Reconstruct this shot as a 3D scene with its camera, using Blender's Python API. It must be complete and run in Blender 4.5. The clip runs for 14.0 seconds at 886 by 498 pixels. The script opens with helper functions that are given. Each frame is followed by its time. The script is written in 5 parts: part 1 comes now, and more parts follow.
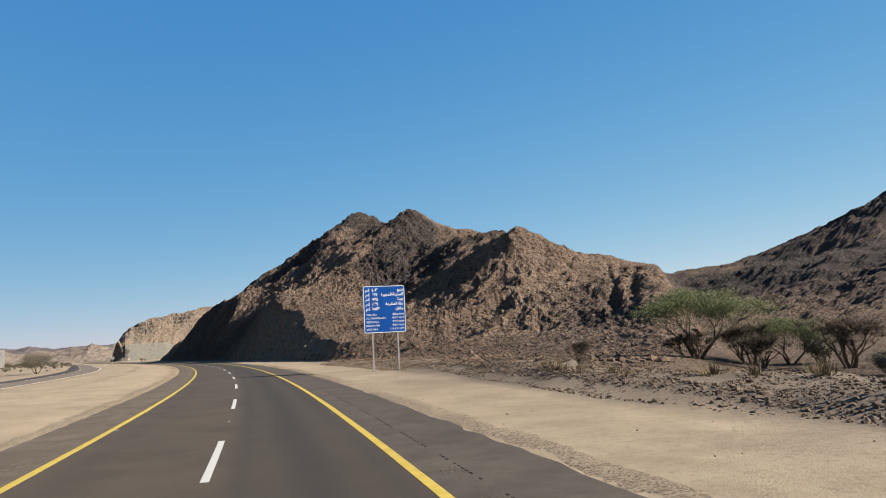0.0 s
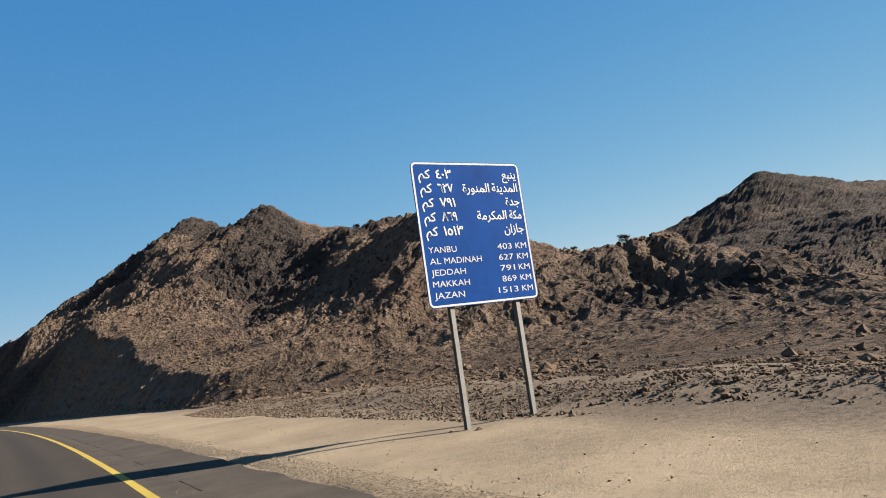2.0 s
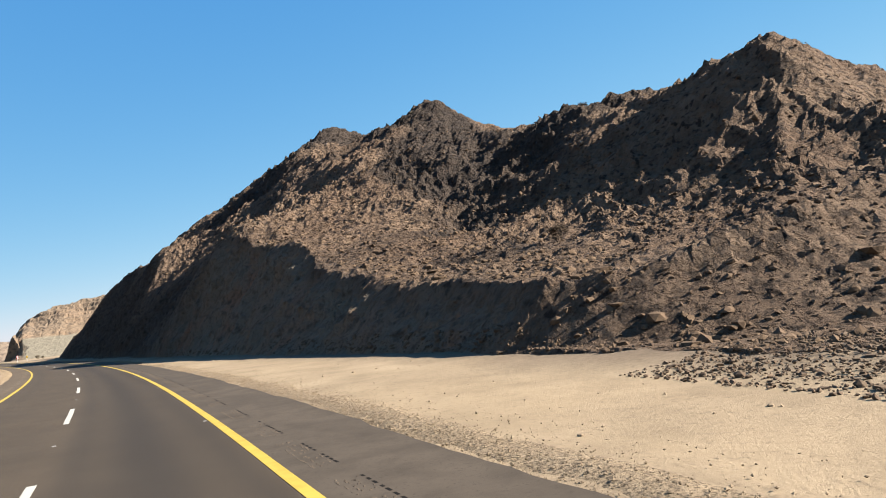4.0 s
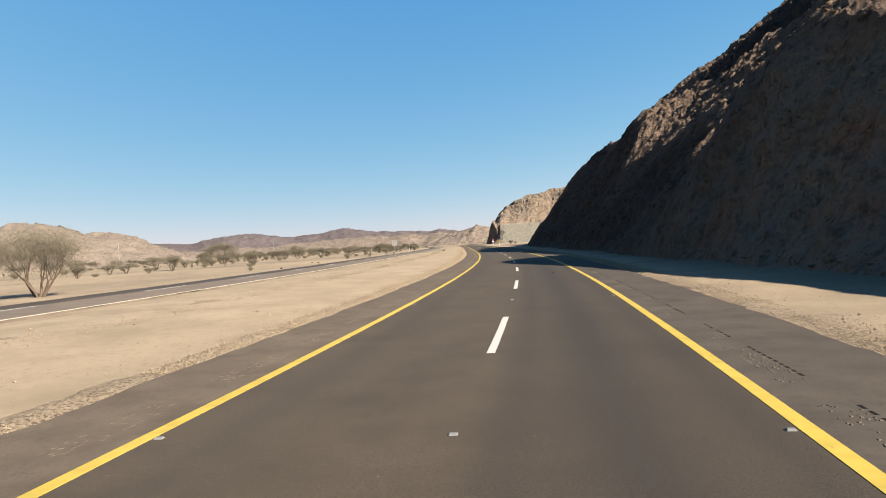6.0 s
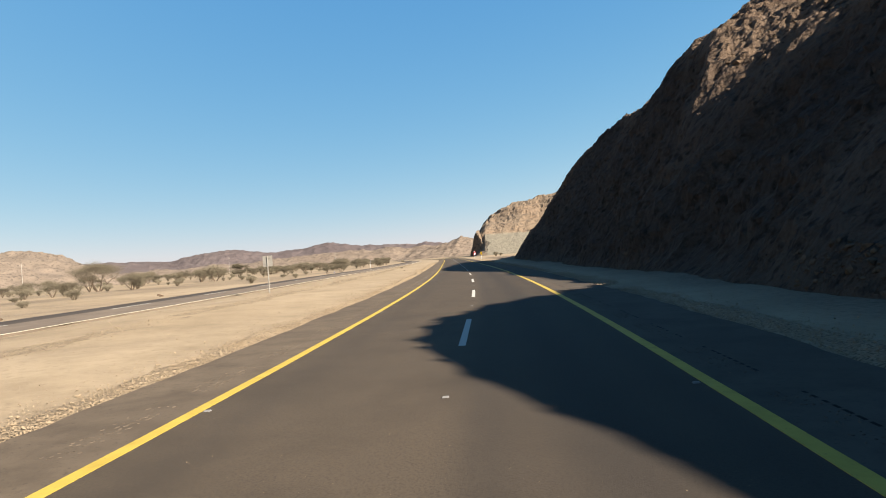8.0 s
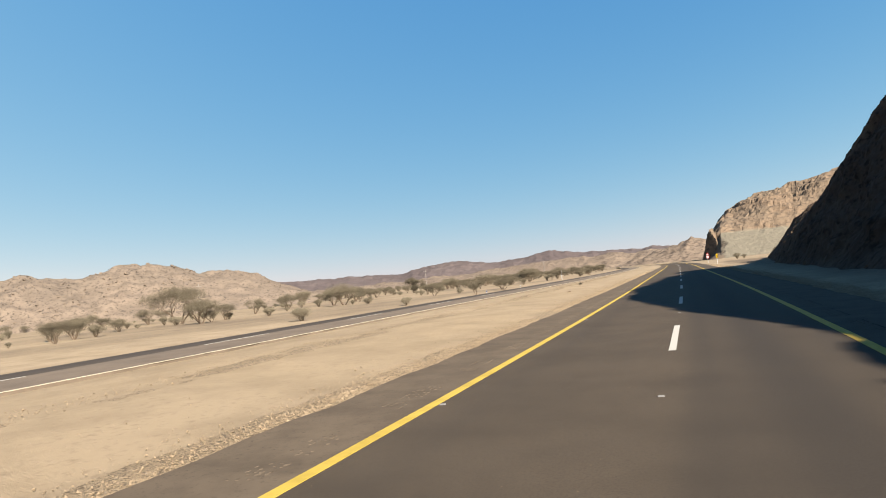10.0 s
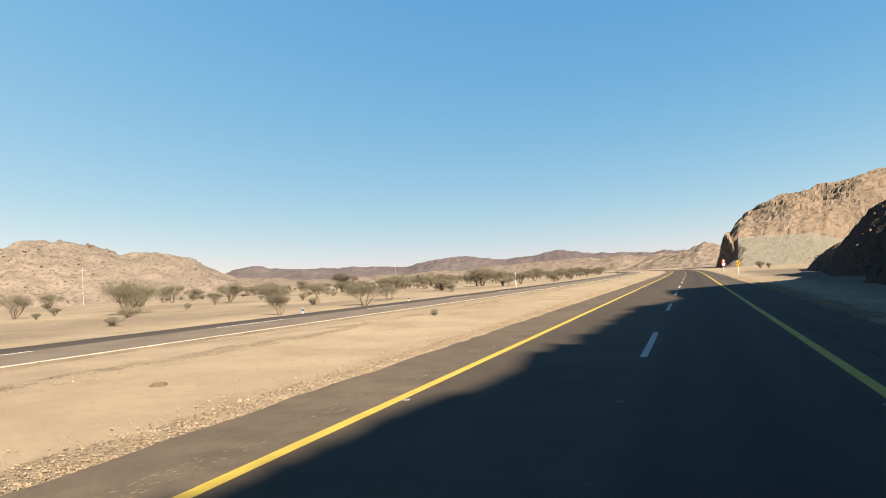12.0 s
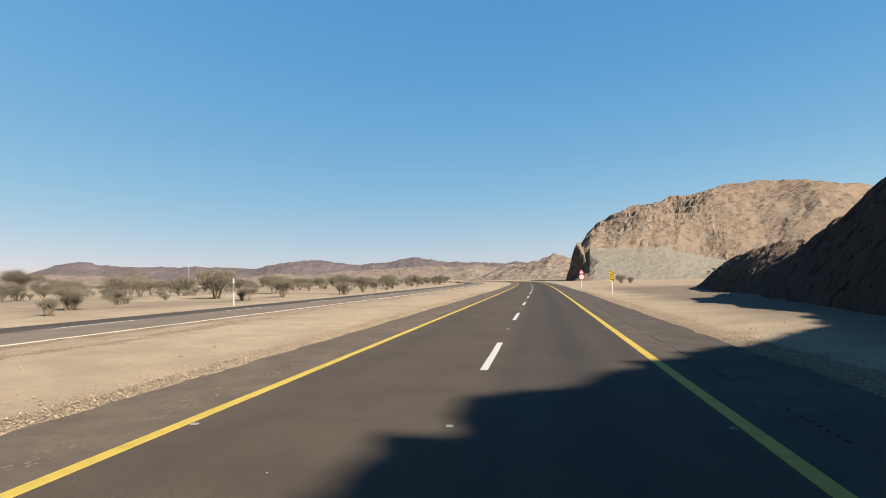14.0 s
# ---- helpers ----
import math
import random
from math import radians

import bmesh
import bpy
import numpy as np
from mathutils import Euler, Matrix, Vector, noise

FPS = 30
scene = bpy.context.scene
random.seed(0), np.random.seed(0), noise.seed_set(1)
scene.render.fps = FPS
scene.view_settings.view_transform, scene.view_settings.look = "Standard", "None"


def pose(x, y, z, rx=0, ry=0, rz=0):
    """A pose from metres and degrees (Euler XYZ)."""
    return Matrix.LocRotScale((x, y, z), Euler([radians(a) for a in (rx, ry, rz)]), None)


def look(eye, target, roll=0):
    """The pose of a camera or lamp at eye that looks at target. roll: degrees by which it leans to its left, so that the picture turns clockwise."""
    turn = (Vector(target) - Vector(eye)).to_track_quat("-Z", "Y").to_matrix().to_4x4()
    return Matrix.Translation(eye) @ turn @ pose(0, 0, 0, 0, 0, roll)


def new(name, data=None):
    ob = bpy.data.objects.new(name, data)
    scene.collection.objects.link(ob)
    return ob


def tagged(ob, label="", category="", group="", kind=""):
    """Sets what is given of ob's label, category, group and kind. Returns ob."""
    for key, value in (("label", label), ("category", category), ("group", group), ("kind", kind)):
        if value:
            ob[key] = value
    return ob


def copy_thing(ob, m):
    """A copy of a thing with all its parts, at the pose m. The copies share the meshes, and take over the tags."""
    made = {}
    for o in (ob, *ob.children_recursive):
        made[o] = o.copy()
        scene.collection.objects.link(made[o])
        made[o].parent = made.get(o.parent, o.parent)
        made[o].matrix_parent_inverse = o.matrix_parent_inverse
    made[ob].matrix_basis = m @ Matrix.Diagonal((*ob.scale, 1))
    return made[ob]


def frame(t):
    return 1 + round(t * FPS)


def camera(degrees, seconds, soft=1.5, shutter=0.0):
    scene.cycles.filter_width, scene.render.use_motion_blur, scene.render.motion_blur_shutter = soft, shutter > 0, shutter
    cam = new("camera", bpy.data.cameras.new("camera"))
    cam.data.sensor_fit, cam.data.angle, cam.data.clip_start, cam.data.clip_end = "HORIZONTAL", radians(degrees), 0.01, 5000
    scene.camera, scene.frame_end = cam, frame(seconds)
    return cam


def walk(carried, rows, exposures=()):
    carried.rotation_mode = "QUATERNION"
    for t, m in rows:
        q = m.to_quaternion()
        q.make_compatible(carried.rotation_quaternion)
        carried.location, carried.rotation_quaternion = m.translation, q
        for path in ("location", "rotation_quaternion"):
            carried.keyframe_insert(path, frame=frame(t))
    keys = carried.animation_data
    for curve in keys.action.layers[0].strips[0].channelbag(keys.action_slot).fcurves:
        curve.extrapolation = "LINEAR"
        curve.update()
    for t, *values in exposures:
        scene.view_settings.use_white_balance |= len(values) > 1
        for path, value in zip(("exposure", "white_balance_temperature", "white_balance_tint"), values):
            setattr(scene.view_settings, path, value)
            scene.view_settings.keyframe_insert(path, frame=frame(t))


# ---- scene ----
cam = camera(65.73, 14.0, soft=1.0)
PATH = [
    (0.0, (1.097, 8.994, 2.326), (5.823, 28.245, 4.982), -3.14),
    (0.5, (1.022, 19.369, 2.269), (8.213, 37.700, 5.774), -6.72),
    (1.0, (0.830, 30.530, 2.295), (10.008, 48.042, 5.298), -7.35),
    (1.5, (0.517, 41.579, 2.203), (9.805, 59.042, 5.167), -7.24),
    (2.0, (0.125, 52.668, 2.235), (9.527, 70.089, 5.087), -8.21),
    (4.3, (-4.078, 103.900, 2.266), (1.417, 123.100, 3.344), -5.61),
    (4.5, (-4.591, 108.331, 2.213), (-0.019, 127.790, 2.880), -4.95),
    (5.0, (-6.155, 119.725, 2.281), (-5.377, 139.665, 3.616), -3.87),
    (5.5, (-7.739, 131.051, 2.183), (-11.574, 150.677, 2.519), -4.71),
    (6.0, (-9.546, 142.070, 2.121), (-15.685, 161.104, 1.968), -3.18),
    (6.5, (-11.519, 153.798, 2.116), (-17.103, 173.002, 2.158), -4.42),
    (7.0, (-13.619, 165.650, 2.058), (-18.358, 185.071, 1.460), -4.17),
    (7.5, (-15.970, 177.281, 2.033), (-19.235, 197.011, 1.775), -3.27),
    (8.0, (-18.402, 188.757, 2.034), (-24.181, 207.903, 2.228), -4.20),
    (8.5, (-21.107, 200.552, 2.059), (-28.709, 219.039, 2.701), -3.70),
    (9.0, (-23.887, 212.326, 2.064), (-33.421, 229.886, 2.928), -1.96),
    (9.2, (-25.162, 217.169, 2.038), (-35.581, 234.215, 2.979), -1.69),
    (11.3, (-37.869, 266.959, 2.018), (-49.860, 282.941, 2.918), -8.25),
    (11.5, (-39.333, 271.860, 2.012), (-51.138, 287.974, 3.001), -6.92),
    (12.0, (-42.929, 284.282, 2.028), (-54.735, 300.403, 2.883), -3.09),
    (12.5, (-46.568, 296.750, 1.963), (-57.469, 313.515, 2.268), -2.44),
    (13.0, (-50.156, 309.147, 2.009), (-60.940, 325.986, 2.431), -2.53),
    (13.5, (-53.713, 321.492, 2.097), (-63.147, 339.042, 3.834), -1.80),
    (14.0, (-57.474, 333.780, 1.916), (-65.741, 351.970, 2.795), -1.22),
]
walk(cam, [(t, look(eye, target, roll)) for t, eye, target, roll in PATH],
     [(0.0, 1.99, 6250, 10), (2.2, 1.99, 6450, 10), (4.3, 2.49, 6600, 10), (5.0, 2.51, 6600, 10), (6.0, 2.27, 6600, 10), (7.0, 2.26, 6700, 10), (7.5, 2.42, 6700, 10),
      (8.0, 2.32, 6900, 10), (8.5, 2.32, 6900, 10), (9.0, 2.16, 6600, 10), (11.5, 2.37, 7200, 10), (12.5, 2.37, 7200, 10), (13.0, 2.32, 6900, 10),
      (13.5, 2.21, 6500, 10), (14.0, 2.11, 6500, 10)])

# ---- world, sun, exposure ----
SUN_ELEV, SUN_TURN = 29.5, 117.0
sun_dir = Vector((math.sin(radians(SUN_TURN)) * math.cos(radians(SUN_ELEV)),
                  math.cos(radians(SUN_TURN)) * math.cos(radians(SUN_ELEV)), math.sin(radians(SUN_ELEV))))
world = bpy.data.worlds.new("world")
scene.world = world
world.use_nodes = True
wn = world.node_tree.nodes
sky = wn.new("ShaderNodeTexSky")
sky.sky_type, sky.sun_disc = "NISHITA", False
sky.sun_elevation, sky.sun_rotation = radians(SUN_ELEV), radians(-SUN_TURN)
sky.altitude, sky.air_density, sky.dust_density, sky.ozone_density = 1200, 0.9, 0.4, 1.8
wn["Background"].inputs[1].default_value = 0.050
# desert haze: the horizon pales and the blue evens out
part_rgb, join_rgb = wn.new("ShaderNodeSeparateColor"), wn.new("ShaderNodeCombineColor")
world.node_tree.links.new(sky.outputs[0], part_rgb.inputs[0])
for chan, (gain, power) in enumerate(((0.43, 1.09), (1.045, 0.57), (2.21, 0.23))):
    up, mul = wn.new("ShaderNodeMath"), wn.new("ShaderNodeMath")
    up.operation, mul.operation = "POWER", "MULTIPLY"
    up.inputs[1].default_value, mul.inputs[1].default_value = power, gain
    world.node_tree.links.new(part_rgb.outputs[chan], up.inputs[0])
    world.node_tree.links.new(up.outputs[0], mul.inputs[0])
    world.node_tree.links.new(mul.outputs[0], join_rgb.inputs[chan])
world.node_tree.links.new(join_rgb.outputs[0], wn["Background"].inputs[0])
sun = new("sun", bpy.data.lights.new("sun", "SUN"))
sun.data.energy, sun.data.angle, sun.data.color = 5.0, radians(0.53), (1.0, 0.91, 0.79)
sun.matrix_basis = look((0, 0, 60), Vector((0, 0, 60)) - sun_dir)



# ---- materials ----
def ramp_mix(nt, fac, a, b):
    m = nt.nodes.new("ShaderNodeMix")
    m.data_type = "RGBA"
    nt.links.new(fac, m.inputs[0])
    for sock, c in ((m.inputs[6], a), (m.inputs[7], b)):
        if isinstance(c, tuple):
            sock.default_value = (*c, 1)
        else:
            nt.links.new(c, sock)
    return m.outputs[2]


def noise_out(nt, vec, scale, detail=4.0, rough=0.6, lo=0.35, hi=0.65, kind="noise"):
    if kind == "noise":
        n = nt.nodes.new("ShaderNodeTexNoise")
        n.inputs["Scale"].default_value, n.inputs["Detail"].default_value, n.inputs["Roughness"].default_value = scale, detail, rough
    else:
        n = nt.nodes.new("ShaderNodeTexVoronoi")
        n.inputs["Scale"].default_value = scale
    nt.links.new(vec, n.inputs["Vector"])
    r = nt.nodes.new("ShaderNodeMapRange")
    r.inputs[1].default_value, r.inputs[2].default_value = lo, hi
    nt.links.new(n.outputs[0], r.inputs[0])
    return r.outputs[0]


def surface(name, base, alt=None, fleck=None, big=0.15, mid=1.5, fine=9.0, rough=0.9, bump=0.3, bump_dist=0.05, bump_scale=None,
            metallic=0.0, vary=0.0, fleck_at=(0.58, 0.72), attr=None, attr_cols=None, stretch=None, gloss=0.08, bump2=None, attr2=None, attr2_cols=None):
    """Base and alt colours in large patches, flecks in small ones, and relief at two scales."""
    mat = bpy.data.materials.new(name)
    mat.use_nodes = True
    nt = mat.node_tree
    bs = nt.nodes["Principled BSDF"]
    tc = nt.nodes.new("ShaderNodeTexCoord")
    vec = tc.outputs["Object"]
    if stretch:
        mp = nt.nodes.new("ShaderNodeMapping")
        mp.inputs["Scale"].default_value = stretch
        nt.links.new(vec, mp.inputs[0])
        vec = mp.outputs[0]
    col = base
    if alt:
        col = ramp_mix(nt, noise_out(nt, vec, big), base, alt)
        dark = tuple(v * 0.72 for v in base)
        m2 = ramp_mix(nt, noise_out(nt, vec, mid, 5, 0.65, 0.42, 0.75), col, dark)
        col = m2
    if fleck:
        col = ramp_mix(nt, noise_out(nt, vec, fine, 3, 0.6, *fleck_at), col, fleck)
    if attr:
        at = nt.nodes.new("ShaderNodeAttribute")
        at.attribute_name = attr
        c2 = ramp_mix(nt, noise_out(nt, vec, big * 3, 5), attr_cols[0], attr_cols[1])
        c2 = ramp_mix(nt, noise_out(nt, vec, fine, 4, 0.7, 0.4, 0.7), c2, attr_cols[2])
        col = ramp_mix(nt, at.outputs["Fac"], col, c2)
    if attr2:
        at2 = nt.nodes.new("ShaderNodeAttribute")
        at2.attribute_name = attr2
        c3 = ramp_mix(nt, noise_out(nt, vec, 0.22, 4, 0.6, 0.42, 0.58), attr2_cols[0], attr2_cols[1])
        c3 = ramp_mix(nt, noise_out(nt, vec, 0.13, 4, 0.65, 0.52, 0.66), c3, attr2_cols[2])
        c3 = ramp_mix(nt, noise_out(nt, vec, 1.1, 5, 0.7, 0.5, 0.68), c3, attr2_cols[3])
        col = ramp_mix(nt, at2.outputs["Fac"], col, c3)
    if vary:
        oi = nt.nodes.new("ShaderNodeObjectInfo")
        hs = nt.nodes.new("ShaderNodeHueSaturation")
        mr = nt.nodes.new("ShaderNodeMapRange")
        mr.inputs[3].default_value, mr.inputs[4].default_value = 1 - vary, 1 + vary
        nt.links.new(oi.outputs["Random"], mr.inputs[0])
        nt.links.new(mr.outputs[0], hs.inputs["Value"])
        if isinstance(col, tuple):
            hs.inputs["Color"].default_value = (*col, 1)
        else:
            nt.links.new(col, hs.inputs["Color"])
        col = hs.outputs[0]
    if isinstance(col, tuple):
        bs.inputs["Base Color"].default_value = (*col, 1)
    else:
        nt.links.new(col, bs.inputs["Base Color"])
    bs.inputs["Roughness"].default_value, bs.inputs["Metallic"].default_value = rough, metallic
    bs.inputs["Specular IOR Level"].default_value = gloss if metallic == 0 else 0.5
    if bump:
        n = nt.nodes.new("ShaderNodeTexNoise")
        n.inputs["Scale"].default_value, n.inputs["Detail"].default_value, n.inputs["Roughness"].default_value = bump_scale or fine, 6, 0.7
        nt.links.new(vec, n.inputs["Vector"])
        b = nt.nodes.new("ShaderNodeBump")
        b.inputs["Strength"].default_value, b.inputs["Distance"].default_value = bump, bump_dist
        nt.links.new(n.outputs[0], b.inputs["Height"])
        if bump2:
            n2 = nt.nodes.new("ShaderNodeTexVoronoi")
            n2.inputs["Scale"].default_value, n2.inputs["Detail"].default_value = bump2[0], 2.0
            nt.links.new(vec, n2.inputs["Vector"])
            b2 = nt.nodes.new("ShaderNodeBump")
            b2.inputs["Strength"].default_value, b2.inputs["Distance"].default_value = 1.0, bump2[1]
            nt.links.new(n2.outputs[0], b2.inputs["Height"])
            nt.links.new(b2.outputs[0], b.inputs["Normal"])
        nt.links.new(b.outputs[0], bs.inputs["Normal"])
    return mat


M = {}
M["sand"] = surface("sand", (0.190, 0.147, 0.098), (0.212, 0.167, 0.115), (0.144, 0.112, 0.077), 0.05, 0.35, 5.0, 0.95, 0.6, 0.04, 15.0, fleck_at=(0.55, 0.74),
                    attr="gravel", attr_cols=((0.096, 0.073, 0.053), (0.120, 0.092, 0.067), (0.052, 0.041, 0.031)))
# the crisp dark flecks stand in for small shadows among the stones
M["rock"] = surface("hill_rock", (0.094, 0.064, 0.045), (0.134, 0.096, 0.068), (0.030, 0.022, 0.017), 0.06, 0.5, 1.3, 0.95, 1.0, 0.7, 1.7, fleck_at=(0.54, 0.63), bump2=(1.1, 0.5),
                    attr="crag_shade", attr_cols=((0.031, 0.025, 0.022), (0.054, 0.042, 0.034), (0.013, 0.011, 0.010)),
                    # patchy cut-rock colours, paler than the slope to lift the shaded face
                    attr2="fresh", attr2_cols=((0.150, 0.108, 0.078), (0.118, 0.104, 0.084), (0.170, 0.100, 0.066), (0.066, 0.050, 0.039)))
# far hills' rock, paled and greyed: aerial haze put into its colour
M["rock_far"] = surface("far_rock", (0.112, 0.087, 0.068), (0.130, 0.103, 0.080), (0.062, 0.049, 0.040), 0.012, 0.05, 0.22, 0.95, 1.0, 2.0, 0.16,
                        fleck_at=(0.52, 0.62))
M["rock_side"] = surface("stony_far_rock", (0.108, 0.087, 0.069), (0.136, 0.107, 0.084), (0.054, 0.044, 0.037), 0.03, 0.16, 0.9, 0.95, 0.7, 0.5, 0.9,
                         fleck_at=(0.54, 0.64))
# horizon rock, with the haze's blue tint in its base colour
M["rock_hazed"] = surface("hazed_distant_rock", (0.062, 0.050, 0.050), (0.074, 0.060, 0.058), (0.046, 0.038, 0.038), 0.004, 0.01, 0.03, 0.95, 0.8, 8.0, 0.03)
M["rock_tan"] = surface("tan_rock", (0.104, 0.081, 0.060), (0.108, 0.077, 0.054), (0.047, 0.038, 0.031), 0.035, 0.12, 0.3, 0.95, 0.8, 0.4, 0.9, fleck_at=(0.54, 0.68), bump2=(0.4, 0.25),
                        stretch=(1, 1, 1.8), attr="fill", attr_cols=((0.102, 0.092, 0.072), (0.112, 0.101, 0.079), (0.092, 0.082, 0.065)))
M["gravel"] = surface("gravel_bed", (0.182, 0.140, 0.094), (0.214, 0.167, 0.115), (0.070, 0.054, 0.038), 0.5, 5.0, 16.0, 0.95, 1.0, 0.05, 24.0, fleck_at=(0.48, 0.62))
M["asphalt_pale"] = surface("worn_asphalt", (0.097, 0.077, 0.060), (0.110, 0.087, 0.067), (0.077, 0.062, 0.049), 0.10, 0.5, 30.0, 0.85, 0.3, 0.005, 60.0,
                            attr="wheel", attr_cols=((0.033, 0.027, 0.023), (0.037, 0.030, 0.025), (0.025, 0.021, 0.018)))
M["boulder"] = surface("boulder_rock", (0.089, 0.062, 0.041), (0.055, 0.038, 0.027), (0.023, 0.016, 0.012), 0.3, 1.0, 4.0, 0.95, 0.7, 0.05, 6.0)
M["rubble"] = surface("brown_rubble", (0.074, 0.053, 0.037), (0.098, 0.072, 0.052), (0.036, 0.027, 0.020), 0.6, 2.0, 6.0, 0.95, 0)
M["pebble"] = surface("pebble", (0.150, 0.114, 0.077), (0.186, 0.146, 0.102), (0.082, 0.063, 0.044), 0.8, 2.0, 8.0, 0.95, 0)
M["asphalt"] = surface("asphalt", (0.048, 0.038, 0.028), (0.054, 0.042, 0.030), (0.033, 0.026, 0.020), 0.10, 0.5, 38.0, 0.82, 0.7, 0.008, 55.0,
                       fleck_at=(0.5, 0.62), attr="wheel", attr_cols=((0.027, 0.0228, 0.0193), (0.031, 0.026, 0.0213), (0.019, 0.016, 0.0137)))
M["shoulder"] = surface("shoulder_asphalt", (0.064, 0.050, 0.037), (0.082, 0.064, 0.046), (0.044, 0.035, 0.026), 0.25, 0.9, 16.0, 0.9, 0.35, 0.006, 40.0)
# shoulder asphalt again, the right side's weaker light put into the colour
M["shoulder_dimmed"] = surface("dimmed_shoulder_asphalt", (0.044, 0.0365, 0.0295), (0.056, 0.046, 0.0365), (0.031, 0.026, 0.021), 0.25, 0.9, 16.0, 0.9, 0.35, 0.006, 40.0)
M["yellow"] = surface("yellow_paint", (0.292, 0.214, 0.042), (0.268, 0.194, 0.038), (0.136, 0.098, 0.035), 0.4, 2.0, 14.0, 0.7, 0, fleck_at=(0.66, 0.8))
M["pale_line"] = surface("faded_yellow_paint", (0.370, 0.330, 0.250), (0.335, 0.295, 0.215), None, 0.4, 2.0, 14.0, 0.8, 0)
M["white"] = surface("white_paint", (0.273, 0.264, 0.242), None, (0.186, 0.174, 0.155), 0.5, 2.0, 10.0, 0.7, 0, fleck_at=(0.6, 0.85))
M["groove"] = surface("rumble_groove", (0.0060, 0.0050, 0.0045), (0.0089, 0.0075, 0.0066), None, 1.0, 3.0, 9.0, 0.95, 0)
M["scab"] = surface("rough_asphalt_scab", (0.074, 0.059, 0.045), (0.030, 0.024, 0.019), None, 4.0, 9.0, 20.0, 0.95, 0)
M["blue"] = surface("blue_sheeting", (0.0010, 0.028, 0.130), (0.0015, 0.031, 0.141), None, 0.3, 1.2, 9.0, 0.8, 0)
M["blue"].node_tree.nodes["Principled BSDF"].inputs["Specular IOR Level"].default_value = 0.08
M["sheet_white"] = surface("white_sheeting", (0.322, 0.326, 0.329), None, None, rough=0.5, bump=0)
M["steel"] = surface("galvanised_steel", (0.151, 0.143, 0.130), (0.126, 0.118, 0.105), (0.096, 0.083, 0.070), 0.6, 3.0, 20.0, 0.6, 0.1, 0.002, metallic=0.2)
M["pole"] = surface("weathered_pole", (0.211, 0.201, 0.185), (0.181, 0.171, 0.156), None, 0.6, 3.0, 20.0, 0.8, 0)
M["red"] = surface("red_sheeting", (0.201, 0.0070, 0.0070), None, None, rough=0.5, bump=0)
M["black"] = surface("black_paint", (0.0060, 0.0060, 0.0060), None, None, rough=0.5, bump=0)
M["sign_yellow"] = surface("yellow_sheeting", (0.301, 0.191, 0.0060), None, None, rough=0.5, bump=0)
M["bark"] = surface("acacia_bark", (0.083, 0.062, 0.045), (0.060, 0.045, 0.033), (0.037, 0.030, 0.023), 1.0, 4.0, 16.0, 0.95, 0.6, 0.02, 20.0)
M["leaf_dry"] = surface("dry_foliage", (0.076, 0.066, 0.047), (0.096, 0.082, 0.060), (0.050, 0.045, 0.033), 0.6, 2.0, 6.0, 0.9, 0, vary=0.22)
M["leaf_pale"] = surface("pale_dry_foliage", (0.120, 0.104, 0.076), (0.142, 0.122, 0.090), (0.084, 0.074, 0.055), 0.6, 2.0, 6.0, 0.9, 0, vary=0.2)
M["leaf_green"] = surface("green_foliage", (0.098, 0.112, 0.048), (0.128, 0.132, 0.064), (0.066, 0.076, 0.038), 0.6, 2.0, 6.0, 0.85, 0, vary=0.15)
M["twig"] = surface("dry_twigs", (0.066, 0.051, 0.037), (0.087, 0.066, 0.049), (0.039, 0.032, 0.024), 0.8, 3.0, 9.0, 0.95, 0, vary=0.2)
M["straw"] = surface("dry_grass", (0.130, 0.098, 0.055), (0.100, 0.078, 0.045), None, 0.8, 3.0, 9.0, 0.95, 0, vary=0.15)
M["mud"] = surface("grey_plastic", (0.100, 0.100, 0.100), (0.130, 0.126, 0.121), None, 1.0, 4.0, 9.0, 0.7, 0)


# ---- helpers for building ----
def mesh_ob(name, verts, faces, material, parent=None, label="", smooth=False, attrs=None):
    me = bpy.data.meshes.new(name)
    if isinstance(verts, np.ndarray) and isinstance(faces, np.ndarray):
        me.vertices.add(len(verts))
        me.vertices.foreach_set("co", verts.astype(np.float32).ravel())
        k = faces.shape[1]
        me.loops.add(faces.size)
        me.loops.foreach_set("vertex_index", faces.astype(np.int32).ravel())
        me.polygons.add(len(faces))
        me.polygons.foreach_set("loop_start", np.arange(0, faces.size, k, dtype=np.int32))
        me.update(calc_edges=True)
    else:
        me.from_pydata([tuple(v) for v in verts], [], [tuple(f) for f in faces])
    me.materials.append(material)
    me.polygons.foreach_set("use_smooth", np.full(len(me.polygons), smooth))
    for key, val in (attrs or {}).items():
        a = me.attributes.new(key, "FLOAT", "POINT")
        a.data.foreach_set("value", np.asarray(val, dtype=np.float32).ravel())
    ob = new(name, me)
    if parent:
        ob.parent = parent
    if label:
        tagged(ob, label)
    return ob


def part(name, bm, material, parent, label="", bevel=0.0, smooth=False):
    if bevel:
        bmesh.ops.bevel(bm, geom=bm.edges[:], offset=bevel, segments=2, affect="EDGES", clamp_overlap=True)
    me = bpy.data.meshes.new(name)
    bm.to_mesh(me)
    bm.free()
    me.materials.append(material)
    if smooth:
        me.polygons.foreach_set("use_smooth", np.ones(len(me.polygons), dtype=bool))
    ob = new(name, me)
    ob.parent = parent
    if label:
        tagged(ob, label)
    return ob


def box(bm, cx, cy, cz, sx, sy, sz):
    return bmesh.ops.create_cube(bm, size=1, matrix=Matrix.Translation((cx, cy, cz)) @ Matrix.Diagonal((sx, sy, sz, 1)))


